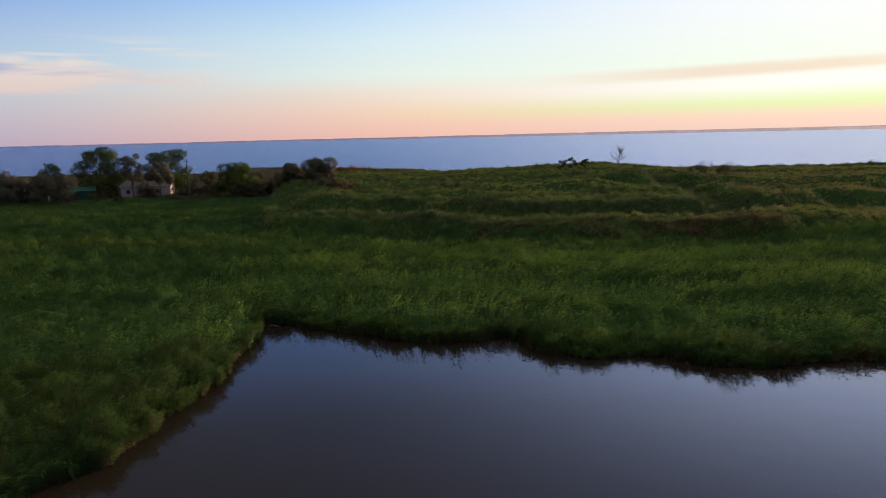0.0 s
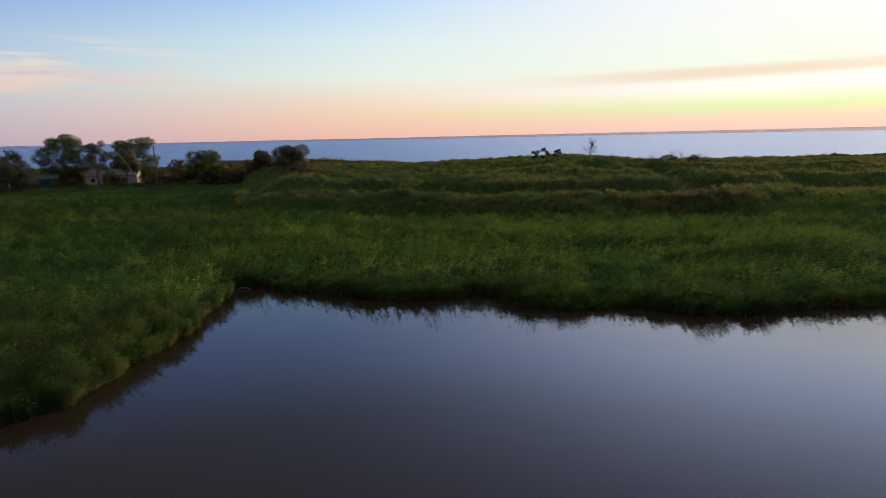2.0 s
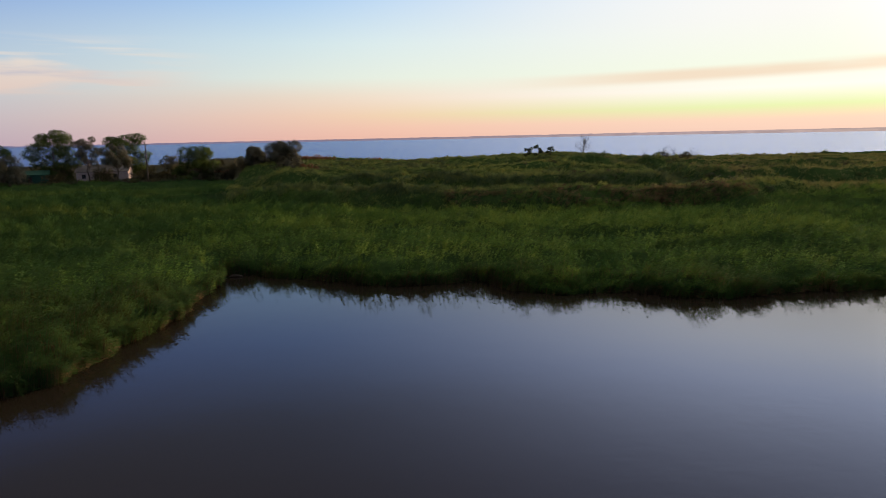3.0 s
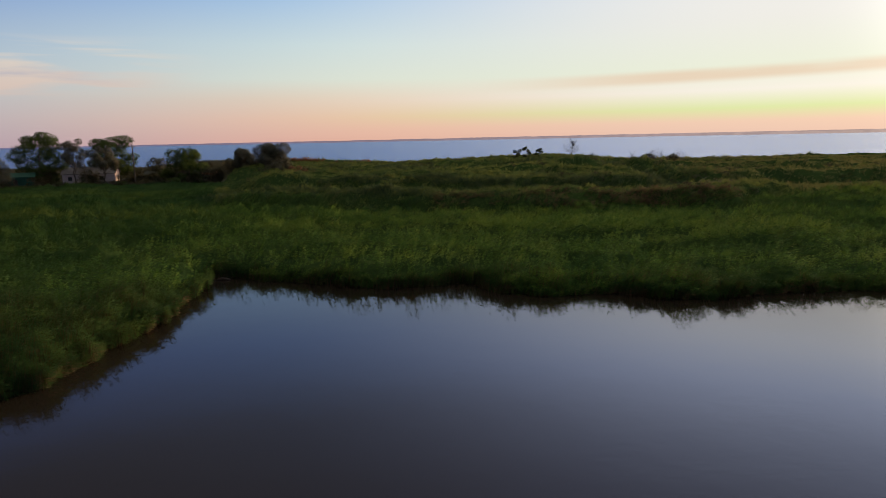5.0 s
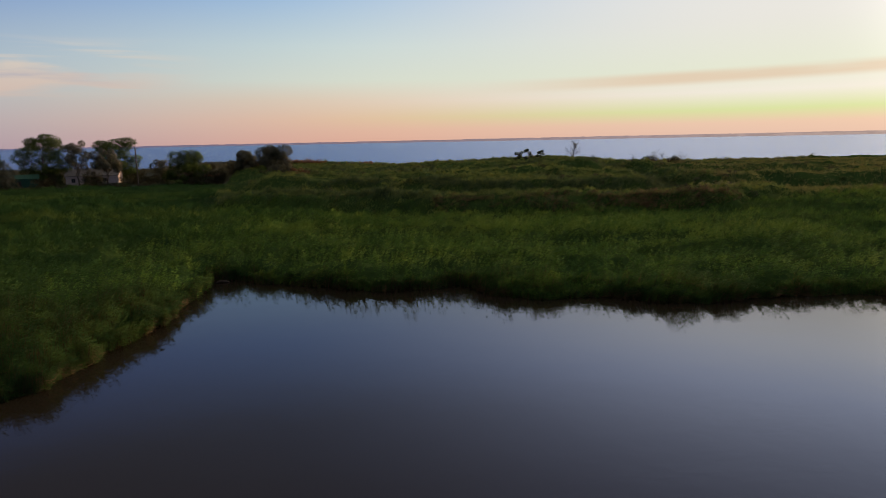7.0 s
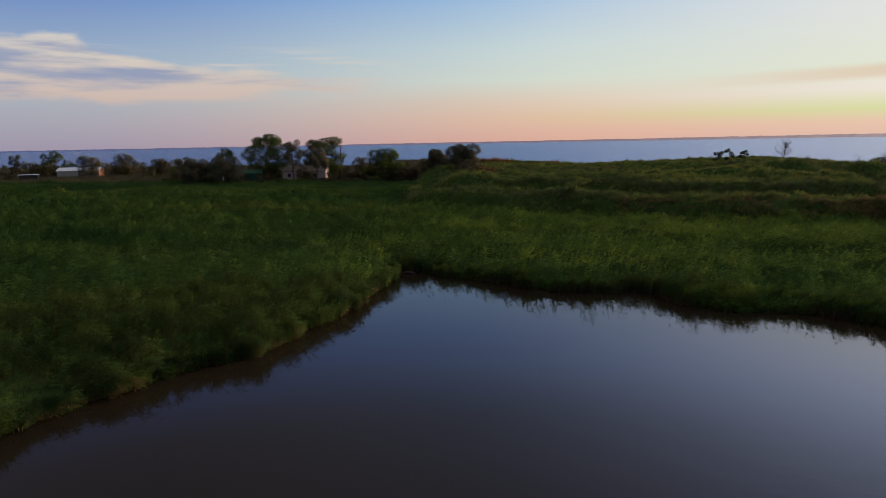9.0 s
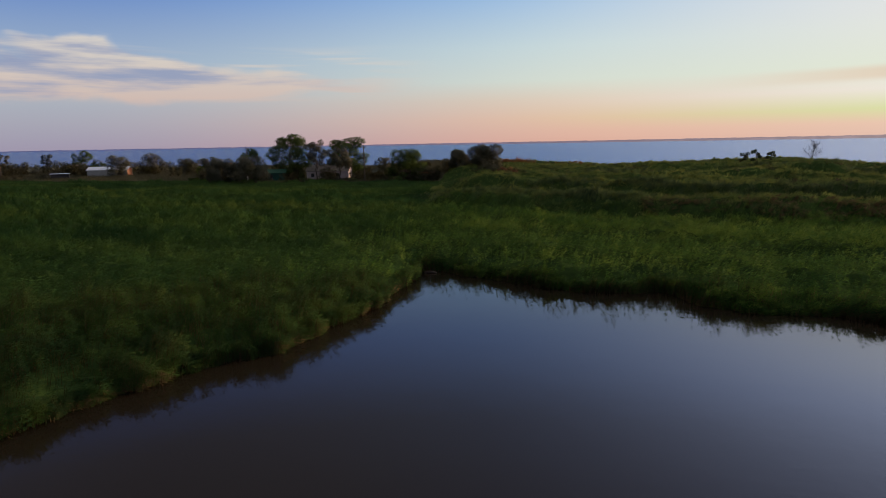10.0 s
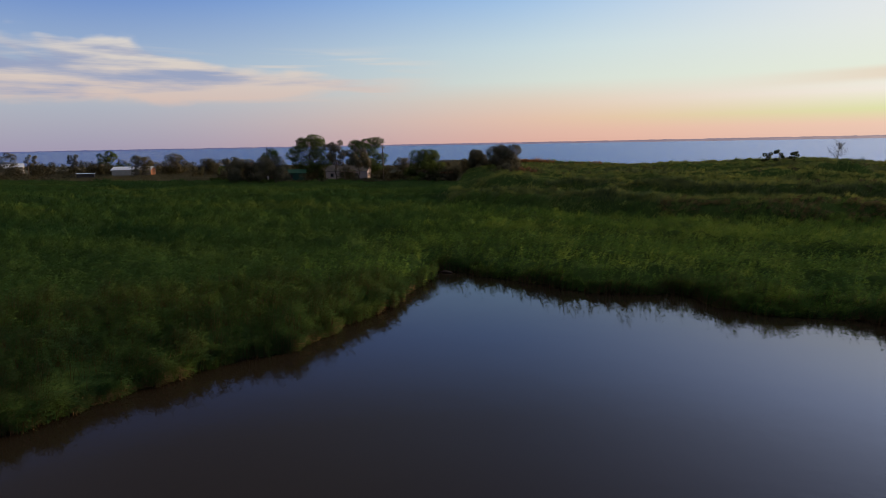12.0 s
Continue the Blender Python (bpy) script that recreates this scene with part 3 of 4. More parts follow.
def tufts(rng, x, y, blades, length, width, scale=1.0):
    """Distant reeds: upright blades, one triangle each, leaning with the wind."""
    n = len(x) * blades
    soft = np.repeat(canopy_normal(x, y, 0.6), blades, 0)
    tall = np.repeat(land(x, y) + reed_height(x, y) * scale, blades)
    x = np.repeat(x, blades) + rng.normal(0, 0.16, n)
    y = np.repeat(y, blades) + rng.normal(0, 0.16, n)
    top = tall + rng.uniform(-0.35, 0.15, n)
    ln = length * rng.uniform(0.7, 1.3, n)
    lean = rng.normal(0.35, 0.5, n) * ln
    sway = rng.normal(-0.05, 0.5, n) * ln
    a = rng.uniform(0, np.pi, n)
    w = width * rng.uniform(0.6, 1.4, n) * 0.5
    foot = np.stack([x, y, top - ln], 1)
    s = np.stack([np.cos(a) * w, np.sin(a) * w, np.zeros(n)], 1)
    v = np.stack([foot - s, foot + s, np.stack([x + lean, y + sway, top], 1)], 1).reshape(-1, 3)
    soft = unit(soft + rng.normal(0, 0.12, (n, 3)))
    return v, outward(v, np.arange(n * 3).reshape(-1, 3)), np.repeat(soft, 3, 0)


def stuff(name, arrays, mat, label, category):
    tagged(put_mesh(name, array_mesh(name, *arrays), mat), label, category, kind="stuff")


def join(parts):
    vs, fs, ns, off = [], [], [], 0
    for v, f, *n in parts:
        vs.append(v)
        fs.append(f + off)
        ns += n
        off += len(v)
    return (np.concatenate(vs), np.concatenate(fs)) + ((np.concatenate(ns),) if ns else ())


def east_edge(x, y):
    """x of the ditch, past which the reeds take the browner field colour."""
    return np.interp(y, [60, 90, 100, 130, 165, 200], [90, 62, 53, 56, 61, 68]) + 6 * vnoise(x / 6, y / 6, 98)


def build_reeds():
    rng = np.random.default_rng(11)
    stems = []
    # the near beds
    x, y = scatter(rng, 14, 46, 56)
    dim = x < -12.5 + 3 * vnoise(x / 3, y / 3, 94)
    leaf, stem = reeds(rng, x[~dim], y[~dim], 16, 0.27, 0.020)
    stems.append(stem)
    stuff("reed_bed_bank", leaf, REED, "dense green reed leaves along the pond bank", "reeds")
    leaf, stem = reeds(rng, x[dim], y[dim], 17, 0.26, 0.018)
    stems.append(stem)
    stuff("reed_bed_near", leaf, REED_SHADED, "dense green reeds beside the pond, coloured darker for shade", "reeds")
    x, y = scatter(rng, 46, 84, 16)
    thin = rng.uniform(0, 1, len(x)) > smooth(np.hypot(x, y), 66, 86)
    x, y = x[thin], y[thin]
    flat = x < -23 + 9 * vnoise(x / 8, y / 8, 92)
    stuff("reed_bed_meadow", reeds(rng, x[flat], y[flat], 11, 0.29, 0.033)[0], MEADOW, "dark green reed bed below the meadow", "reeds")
    leaf, stem = reeds(rng, x[~flat], y[~flat], 11, 0.29, 0.033)
    stuff("reed_bed_middle", leaf, REED, "windblown green reed bed behind the pond", "reeds")
    x, y = scatter(rng, 62, 130, 10)
    thin = rng.uniform(0, 1, len(x)) < smooth(np.hypot(x, y), 60, 84)
    x, y = x[thin], y[thin]
    flat = x < np.interp(y, [60, 95, 140, 200], [-14, -27, -37, -60]) + 6 * vnoise(x / 7, y / 7, 91)
    foot = ~flat & (y < bank_line(x) + 1.5 + 4 * vnoise(x / 5, y / 5, 93))
    stuff("reed_bed_foot", tufts(rng, x[foot], y[foot], 7, 0.34, 0.05), REED, "green reeds below the first bank", "reeds")
    high = ~flat & ~foot
    dry = high & (x > east_edge(x, y))
    fields = [tufts(rng, x[dry], y[dry], 7, 0.36, 0.055)]
    high = high & ~dry
    stuff("reed_bed_banks", tufts(rng, x[high], y[high], 7, 0.36, 0.055), REED_FAR, "olive green reeds over low banks", "reeds")
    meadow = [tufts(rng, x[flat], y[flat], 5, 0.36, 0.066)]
    x, y = scatter(rng, 130, 262, 3.4)
    flat = x < np.interp(y, [60, 95, 140, 200], [-14, -27, -37, -60]) + 6 * vnoise(x / 7, y / 7, 91)
    dry = ~flat & (x > east_edge(x, y))
    fields.append(tufts(rng, x[dry], y[dry], 4, 0.42, 0.14))
    stuff("reed_field", join(fields), FIELD, "smooth olive reed field past the ditch, browned partly for sun glare", "reeds")
    lush = ~flat & ~dry
    stuff("reed_bed_far", tufts(rng, x[lush], y[lush], 4, 0.45, 0.14), REED_FAR, "far olive green reeds before the shore", "reeds")
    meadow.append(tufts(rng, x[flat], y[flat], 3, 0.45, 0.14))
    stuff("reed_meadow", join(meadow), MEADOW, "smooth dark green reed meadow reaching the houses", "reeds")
    # stalks at the water's edge, bare and brown below
    x, y = scatter(rng, 14, 60, 64)
    sd = shore_distance(x, y)
    keep = sd < 1.0
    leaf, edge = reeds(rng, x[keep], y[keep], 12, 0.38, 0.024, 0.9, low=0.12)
    stuff("reed_fringe", leaf, REED_SHADED, "drooping reed leaves over the water's edge", "reeds")
    stuff("reed_stalks", join(stems + [edge]), STRAW, "brown bare reed stalks standing at the water", "reeds")


def build_gap_shade():
    """The dense undergrowth between the stems, coloured dark to stand in for shade."""
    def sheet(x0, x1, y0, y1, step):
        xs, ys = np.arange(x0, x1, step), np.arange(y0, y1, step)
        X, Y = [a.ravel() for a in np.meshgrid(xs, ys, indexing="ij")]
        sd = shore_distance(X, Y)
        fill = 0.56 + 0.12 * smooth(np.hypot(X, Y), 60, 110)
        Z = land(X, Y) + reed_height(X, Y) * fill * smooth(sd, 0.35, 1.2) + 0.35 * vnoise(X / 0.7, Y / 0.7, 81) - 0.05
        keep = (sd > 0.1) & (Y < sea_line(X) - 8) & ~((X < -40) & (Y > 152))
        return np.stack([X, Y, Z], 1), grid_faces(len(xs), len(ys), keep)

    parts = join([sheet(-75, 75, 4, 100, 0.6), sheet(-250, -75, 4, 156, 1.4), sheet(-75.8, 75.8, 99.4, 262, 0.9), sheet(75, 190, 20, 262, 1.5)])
    stuff("reed_gap_shade", parts, GAP_SHADE, "matted lower reed growth, coloured dark for the shade between stems", "reeds")


build_reeds()
build_gap_shade()


# ---------------------------------------------------------------- trees and bushes
def tube(path, radii, sides=6):
    """A tapered round limb along a path."""
    path, v = [Vector(p) for p in path], []
    for i, (p, r) in enumerate(zip(path, radii)):
        d = (path[min(i + 1, len(path) - 1)] - path[max(i - 1, 0)]).normalized()
        a = d.orthogonal().normalized()
        b = d.cross(a)
        v += [p + (a * math.cos(2 * math.pi * k / sides) + b * math.sin(2 * math.pi * k / sides)) * r for k in range(sides)]
    f = [(i * sides + k, i * sides + (k + 1) % sides, (i + 1) * sides + (k + 1) % sides, (i + 1) * sides + k) for i in range(len(path) - 1) for k in range(sides)]
    return np.array([tuple(p) for p in v]), np.array(f)


def bent(rng, a, b, steps=5, sway=0.06):
    a, b = np.array(a, float), np.array(b, float)
    size = np.linalg.norm(b - a)
    return [a + (b - a) * t + rng.normal(0, sway * size, 3) * math.sin(math.pi * t) + np.array([0, 0, 0.10 * size * math.sin(math.pi * t)]) for t in np.linspace(0, 1, steps)]


def foliage(rng, blobs, count, size, squash=0.8, at=(0.0, 0.0, 0.0)):
    """Many small leaf clumps in the shells of the crown's lumps."""
    centre = np.array([b[0] for b in blobs])
    radius = np.array([b[1] for b in blobs])
    share = radius ** 2 / (radius ** 2).sum()
    pick = rng.choice(len(blobs), count, p=share)
    d = rng.normal(0, 1, (count, 3))
    d /= np.linalg.norm(d, axis=1, keepdims=True)
    r = radius[pick] * rng.uniform(0.25, 1.0, count) ** 0.45 * rng.uniform(0.85, 1.12, count)
    c = centre[pick] + d * r[:, None] * np.array([1, 1, squash])
    a = rng.normal(0, 1, (count, 3)) + d * 0.4
    a /= np.linalg.norm(a, axis=1, keepdims=True)
    b = np.cross(a, rng.normal(0, 1, (count, 3)))
    b /= np.linalg.norm(b, axis=1, keepdims=True)
    s = (size * rng.uniform(0.6, 1.4, count))[:, None]
    v = np.stack([c - a * s, c + b * s * 0.45, c + a * s, c - b * s * 0.45], 1).reshape(-1, 3)
    soft = unit(0.7 * d + 0.4 * unit(c - centre.mean(0)) + rng.normal(0, 0.4, (count, 3)) + np.array([0, 0, 0.15]))
    return v, outward(v + np.array(at), np.arange(count * 4).reshape(-1, 4)), np.repeat(soft, 4, 0)


def root(name, x, y, label, category, group="", z=None):
    ob = new(name)
    ob.empty_display_size = 0.2
    ob.location = (x, y, float(land(np.array([x]), np.array([y]))[0]) if z is None else z)
    return tagged(ob, label, category, group)


def plant(name, label, category, x, y, top, width, leaf_mat, seed, count=2600, size=0.22, clear=0.25, lumps=12, limbs=6, trunk=0.2, group="", stems=1):
    """A tree or bush: trunk, limbs and a crown in lumps."""
    rng = np.random.default_rng(seed)
    ob = root(name, x, y, label, category, group)
    h = top - ob.location.z
    blobs = []
    clumps = int(lumps * 1.5)
    for k in range(clumps):
        t = (k + 0.5) / clumps
        zz = h * (clear + (0.95 - clear) * t)
        reach = width * 0.5 * (1 - 1.2 * abs(t - 0.4) ** 2) * 0.94
        a = k * 2.4 + rng.uniform(-0.5, 0.5)
        rad = width * rng.uniform(0.13, 0.24)
        blobs.append((np.array([math.cos(a) * reach * rng.uniform(0.3, 1.1), math.sin(a) * reach * rng.uniform(0.3, 1.1), min(zz + rng.uniform(-0.05, 0.05) * h, h - rad * 0.6)]), rad))
    for k in range(stems):
        a = 2 * math.pi * k / max(stems, 1) + rng.uniform(0, 1)
        spread = 0.0 if stems == 1 else width * 0.14
        foot = (math.cos(a) * spread * 0.4, math.sin(a) * spread * 0.4, -0.15)
        head = (math.cos(a) * spread, math.sin(a) * spread, h * (0.6 if clear > 0.1 else 0.5))
        put_mesh("trunk" if stems == 1 else "stem", shaded(array_mesh("trunk", *tube(bent(rng, foot, head, 6, 0.03), np.linspace(trunk, trunk * 0.35, 6), 8))), BARK, ob)
    for k in range(limbs):
        goal = blobs[(k * 2 + 1) % lumps][0]
        start = np.array([0, 0, min(goal[2] * 0.55, h * 0.5)])
        put_mesh("limb", shaded(array_mesh("limb", *tube(bent(rng, start, goal, 5), np.linspace(trunk * 0.45, trunk * 0.1, 5), 5))), BARK, ob)
    put_mesh("crown", array_mesh("crown", *foliage(rng, blobs, int(count * 1.25) if group else int(count * 2.2), size if group else size * 0.8, 0.62 if lumps > 18 else 0.8, ob.location)), leaf_mat, ob)
    return ob


plant("walnut_tree", "tall broad tree with dark green layered foliage", "tree", -86.8, 162.4, 14.2, 11.0, WALNUT, 1, 8500, 0.22, 0.14, 22, 9, 0.32)
plant("walnut_tree", "round dark green tree beside the utility pole", "tree", -73.4, 171.0, 13.2, 10.4, WALNUT, 2, 7500, 0.22, 0.16, 20, 8, 0.3)
plant("oleaster_tree", "airy grey-green oleaster tree before the house", "tree", -77.6, 160.0, 12.3, 6.0, OLIVE, 3, 2600, 0.20, 0.46, 12, 8, 0.18)
plant("oleaster_tree", "leaning grey-green oleaster tree before the house", "tree", -70.4, 159.0, 10.5, 6.2, OLIVE, 4, 2800, 0.20, 0.44, 11, 8, 0.18)
plant("green_tree", "small green tree behind an oleaster thicket", "tree", -96.3, 157.6, 10.4, 6.6, WALNUT, 5, 2200, 0.22, 0.2, 10, 6, 0.2)
plant("oleaster_thicket", "wide dim grey-green oleaster thicket", "bush", -98.5, 147.5, 7.6, 8.0, OLIVE, 6, 4500, 0.2, 0.02, 12, 5, 0.12, stems=3)
plant("oleaster_thicket", "wide dim grey-green oleaster thicket", "bush", -91.5, 148.6, 8.2, 9.6, OLIVE, 7, 5000, 0.2, 0.02, 13, 5, 0.12, stems=3)
plant("brown_bush", "brownish bush lit from the side", "bush", -111.3, 164.0, 8.2, 6.6, SCRUB, 8, 1600, 0.22, 0.05, 9, 4, 0.12, stems=2)
plant("round_bush", "large round dark green bush at the meadow's end", "bush", -52.3, 162.0, 9.5, 9.2, WALNUT, 9, 6000, 0.22, 0.04, 14, 6, 0.16, stems=3)
plant("oleaster_bush", "small grey-green oleaster on the bank", "bush", -37.4, 159.0, 9.2, 6.6, OLIVE, 10, 4500, 0.19, 0.06, 9, 5, 0.12, stems=2)
plant("oleaster_bush", "round grey-green oleaster with a visible trunk", "bush", -30.6, 157.4, 10.3, 8.8, OLIVE, 11, 7500, 0.19, 0.12, 12, 6, 0.14)
plant("red_bush", "low reddish bush on the bank", "bush", -23.1, 146.5, 5.3, 4.2, REDLEAF, 12, 900, 0.16, 0.04, 7, 3, 0.06, stems=2)
plant("oleaster_bush", "pale low oleaster bush on the bank", "bush", -27.0, 149.0, 6.2, 5.0, OLIVE, 13, 1100, 0.18, 0.04, 7, 3, 0.07, stems=2)
plant("dark_tree", "far dark green bushy tree", "tree", -200.2, 207.3, 10.3, 7.6, WALNUT, 14, 2000, 0.26, 0.1, 10, 5, 0.2)
plant("olive_tree", "oleaster tree shading the barn", "tree", -166.2, 186.6, 8.8, 8.0, SCRUB, 15, 2400, 0.22, 0.15, 11, 6, 0.2)
plant("olive_tree", "sprawling olive-brown tree near the barn", "tree", -163.0, 201.0, 9.0, 9.4, SCRUB, 16, 2400, 0.24, 0.1, 11, 6, 0.2)
plant("olive_bush", "rounded olive-brown bush by the meadow", "bush", -148.1, 199.0, 7.1, 8.0, SCRUB, 17, 1900, 0.24, 0.04, 10, 4, 0.12, stems=2)
plant("olive_bush", "rounded olive-brown bush by the meadow", "bush", -141.0, 203.0, 7.0, 7.0, SCRUB, 18, 1700, 0.24, 0.04, 9, 4, 0.12, stems=2)
plant("far_tree", "far olive-green tree above low roofs", "tree", -222.5, 183.1, 10.4, 7.2, SCRUB, 19, 1900, 0.22, 0.04, 13, 4, 0.18)
plant("far_tree", "far small olive-brown tree", "tree", -226.4, 196.0, 9.3, 5.0, SCRUB, 20, 1600, 0.22, 0.04, 12, 4, 0.15)
plant("far_tree", "far small olive-brown tree", "tree", -208.6, 198.8, 9.4, 5.0, SCRUB, 21, 1600, 0.22, 0.04, 12, 4, 0.15)
plant("scrub_bush", "brownish scrub bush by the pole", "bush", -61.0, 168.0, 7.4, 6.4, SCRUB, 22, 1500, 0.2, 0.04, 9, 4, 0.08, stems=3)

plant("scrub_bush", "low dark reddish scrub on the grassy crest", "bush", 73.5, 186.0, 5.3, 5.4, SCRUB, 23, 1500, 0.16, 0.02, 9, 3, 0.05, stems=3)
plant("scrub_bush", "low dark reddish scrub on the grassy crest", "bush", 80.0, 183.4, 5.1, 4.6, SCRUB, 24, 1300, 0.16, 0.02, 9, 3, 0.05, stems=3)


def pine(x, y, top, width, seed, label):
    rng = np.random.default_rng(seed)
    ob = root("dark_pine", x, y, label, "tree", "dark pines on the crest")
    h = top - ob.location.z
    put_mesh("trunk", shaded(array_mesh("trunk", *tube(bent(rng, (0, 0, -0.1), (0.2, 0, h * 0.85), 6, 0.03), np.linspace(0.12, 0.05, 6), 7))), BARK, ob)
    blobs = [(np.array([rng.uniform(-0.4, 0.4) * width, rng.uniform(-0.3, 0.3) * width, h * t]), width * rng.uniform(0.22, 0.34)) for t in (0.2, 0.42, 0.62, 0.76, 0.86)]
    for b in blobs[1:]:
        put_mesh("limb", shaded(array_mesh("limb", *tube(bent(rng, (0.1, 0, b[0][2] * 0.7), b[0], 4), np.linspace(0.05, 0.02, 4), 5))), BARK, ob)
    put_mesh("crown", array_mesh("crown", *foliage(rng, blobs, 900, 0.16, 0.7, ob.location)), PINE, ob)


pine(36.6, 197.4, 7.1, 2.6, 31, "low dark pine on the grassy crest")
pine(39.2, 196.8, 8.0, 2.6, 32, "taller dark pine with a tufted crown")
pine(42.9, 196.1, 7.4, 2.2, 33, "slim dark pine standing a little apart")


def bare_tree(name, x, y, top, width, seed, label, forks=26, trunk=0.12):
    """Leafless: limbs that part low on the stem and fork into fine twigs."""
    rng = np.random.default_rng(seed)
    ob = root(name, x, y, label, "tree" if trunk > 0.1 else "bush")
    h = top - ob.location.z
    spine = bent(rng, (0, 0, -0.1), (rng.uniform(-0.15, 0.15) * width, 0, h * 0.8), 8, 0.04)
    put_mesh("trunk", shaded(array_mesh("trunk", *tube(spine, np.linspace(trunk, trunk * 0.12, 8), 7))), GREYWOOD, ob)
    for k in range(forks):
        t = rng.uniform(0.12, 0.9)
        start = np.array(spine[int(t * 7)])
        a = rng.uniform(0, 2 * math.pi)
        reach = width * 0.5 * rng.uniform(0.35, 1.0) * (1.1 - t * 0.5)
        goal = start + np.array([math.cos(a) * reach, math.sin(a) * reach, 0])
        goal[2] = min(start[2] + h * rng.uniform(0.15, 0.5), h * rng.uniform(0.8, 1.0))
        path = bent(rng, start, goal, 6, 0.07)
        bits = [tube(path, np.linspace(trunk * 0.38, trunk * 0.1, 6), 4)]
        for q in range(9):
            s = np.array(path[rng.integers(2, 6)])
            g = s + rng.normal(0, 0.28, 3) * reach + np.array([0, 0, 0.28 * reach])
            bits.append(tube(bent(rng, s, g, 4), np.linspace(trunk * 0.16, trunk * 0.07, 4), 3))
        put_mesh("branch", array_mesh("branch", *join(bits)), GREYWOOD, ob)


bare_tree("dead_tree", 64.0, 236.3, 9.9, 6.4, 41, "bare grey dead tree on the shore crest", 30, 0.15)
bare_tree("bare_shrub", 68.9, 187.7, 6.2, 3.6, 42, "bare grey shrub on the crest", 16, 0.06)
bare_tree("bare_shrub", 74.2, 185.6, 7.0, 5.0, 43, "bare grey shrub on the crest", 24, 0.06)
bare_tree("bare_shrub", 76.8, 184.6, 6.5, 4.4, 44, "bare grey shrub on the crest", 20, 0.06)
bare_tree("bare_shrub", 81.4, 182.6, 6.4, 5.0, 45, "bare grey shrub on the crest", 22, 0.06)


def build_scrub():
    """Low bushes that fill the strip between meadow and sea."""
    rng = np.random.default_rng(51)
    kinds = ((SCRUB, "olive-brown"), (OLIVE, "grey-green"), (SCRUB, "brownish"), (WALNUT, "dark green"))
    spots = []
    for k in range(46):       # far strip beside the barn
        a = radians(rng.uniform(-56, -35))
        r = rng.uniform(262, 312)
        spots.append((r * math.sin(a), r * math.cos(a), rng.uniform(3.6, 5.6), rng.uniform(5.0, 8.0), rng.choice([0, 0, 1, 2])))
    for k in range(80):       # under the tall trees and along the meadow's end
        x = rng.uniform(-118, -26)
        y = float(np.interp(x, [-118, -100, -60, -40, -26], [160, 150, 157, 160, 152])) + rng.uniform(0, 12)
        spots.append((x, y, rng.uniform(2.0, 4.0), rng.uniform(3.5, 6.0), rng.choice([0, 2, 1, 0])))
    for k in range(22):       # between the barn and the trees
        a = radians(rng.uniform(-44, -31))
        r = rng.uniform(212, 268)
        spots.append((r * math.sin(a), r * math.cos(a), rng.uniform(2.4, 4.6), rng.uniform(4.0, 7.0), rng.choice([0, 0, 1, 3])))
    for k in range(26):       # behind the houses, towards the shore
        spots.append((rng.uniform(-96, -40), rng.uniform(174, 226), rng.uniform(1.4, 3.0), rng.uniform(2.6, 4.6), rng.choice([0, 2, 0, 1])))
    for k in range(14):
        a = radians(rng.uniform(-55, -40))
        r = rng.uniform(238, 256)
        spots.append((r * math.sin(a), r * math.cos(a), rng.uniform(1.5, 2.4), rng.uniform(3.0, 5.0), rng.choice([0, 2, 1])))
    for k in range(60):       # weeds and low growth where the meadow ends
        x = rng.uniform(-114, -44)
        y = float(np.interp(x, [-118, -100, -60, -40], [156, 146, 153, 156])) + rng.uniform(-4, 3)
        spots.append((x, y, rng.uniform(0.9, 1.9), rng.uniform(2.0, 4.2), rng.choice([0, 3, 1, 0])))
    made = {}
    for k, (x, y, h, w, which) in enumerate(spots):
        which = int(which)
        a, r = math.degrees(math.atan2(x, y)), math.hypot(x, y)
        if (-45.6 < a < -39.5 and r < 259) or (-47.2 < a < -44 and r < 251) or ((-28.0 < a < -25.4 or -24.4 < a < -22.9 or -30.4 < a < -28.4) and r < 182 and h > 1.95):
            continue
        g = float(land(np.array([x]), np.array([y]))[0])
        if which not in made:
            mat, hue = kinds[which]
            ob = plant("low_bush", "low %s bush in the strip before the sea" % hue, "bush", x, y, g + h, w, mat, 60 + which, 950, 0.2, 0.02, 9, 3, 0.05, group="low bushes before the sea", stems=2)
            made[which] = (ob, h, w)
            continue
        ob, h0, w0 = made[which]
        copy_thing(ob, Matrix.LocRotScale((x, y, g), Euler((0, 0, rng.uniform(0, 6.28))), (w / w0, w / w0, h / h0)))


build_scrub()


# ---------------------------------------------------------------- buildings
def slab(points, thick):
    """A flat piece with thickness along its normal."""
    p = [Vector(q) for q in points]
    nrm = (p[1] - p[0]).cross(p[2] - p[0]).normalized() * thick
    v = [tuple(q) for q in p] + [tuple(q + nrm) for q in p]
    k = len(p)
    bm = bmesh.new()
    vs = [bm.verts.new(q) for q in v]
    bm.faces.new(vs[:k][::-1])
    bm.faces.new(vs[k:])
    for i in range(k):
        bm.faces.new((vs[i], vs[(i + 1) % k], vs[(i + 1) % k + k], vs[i + k]))
    return bm


def box(x0, x1, y0, y1, z0, z1, edge=0.0):
    bm = slab(((x0, y0, z0), (x1, y0, z0), (x1, y1, z0), (x0, y1, z0)), z1 - z0)
    if edge:
        bmesh.ops.bevel(bm, geom=bm.edges[:], offset=edge, segments=2, affect="EDGES")
    return bm


def part(name, bm, mat, parent, label=""):
    me = bpy.data.meshes.new(name)
    bm.to_mesh(me)
    bm.free()
    return put_mesh(name, me, mat, parent, label)


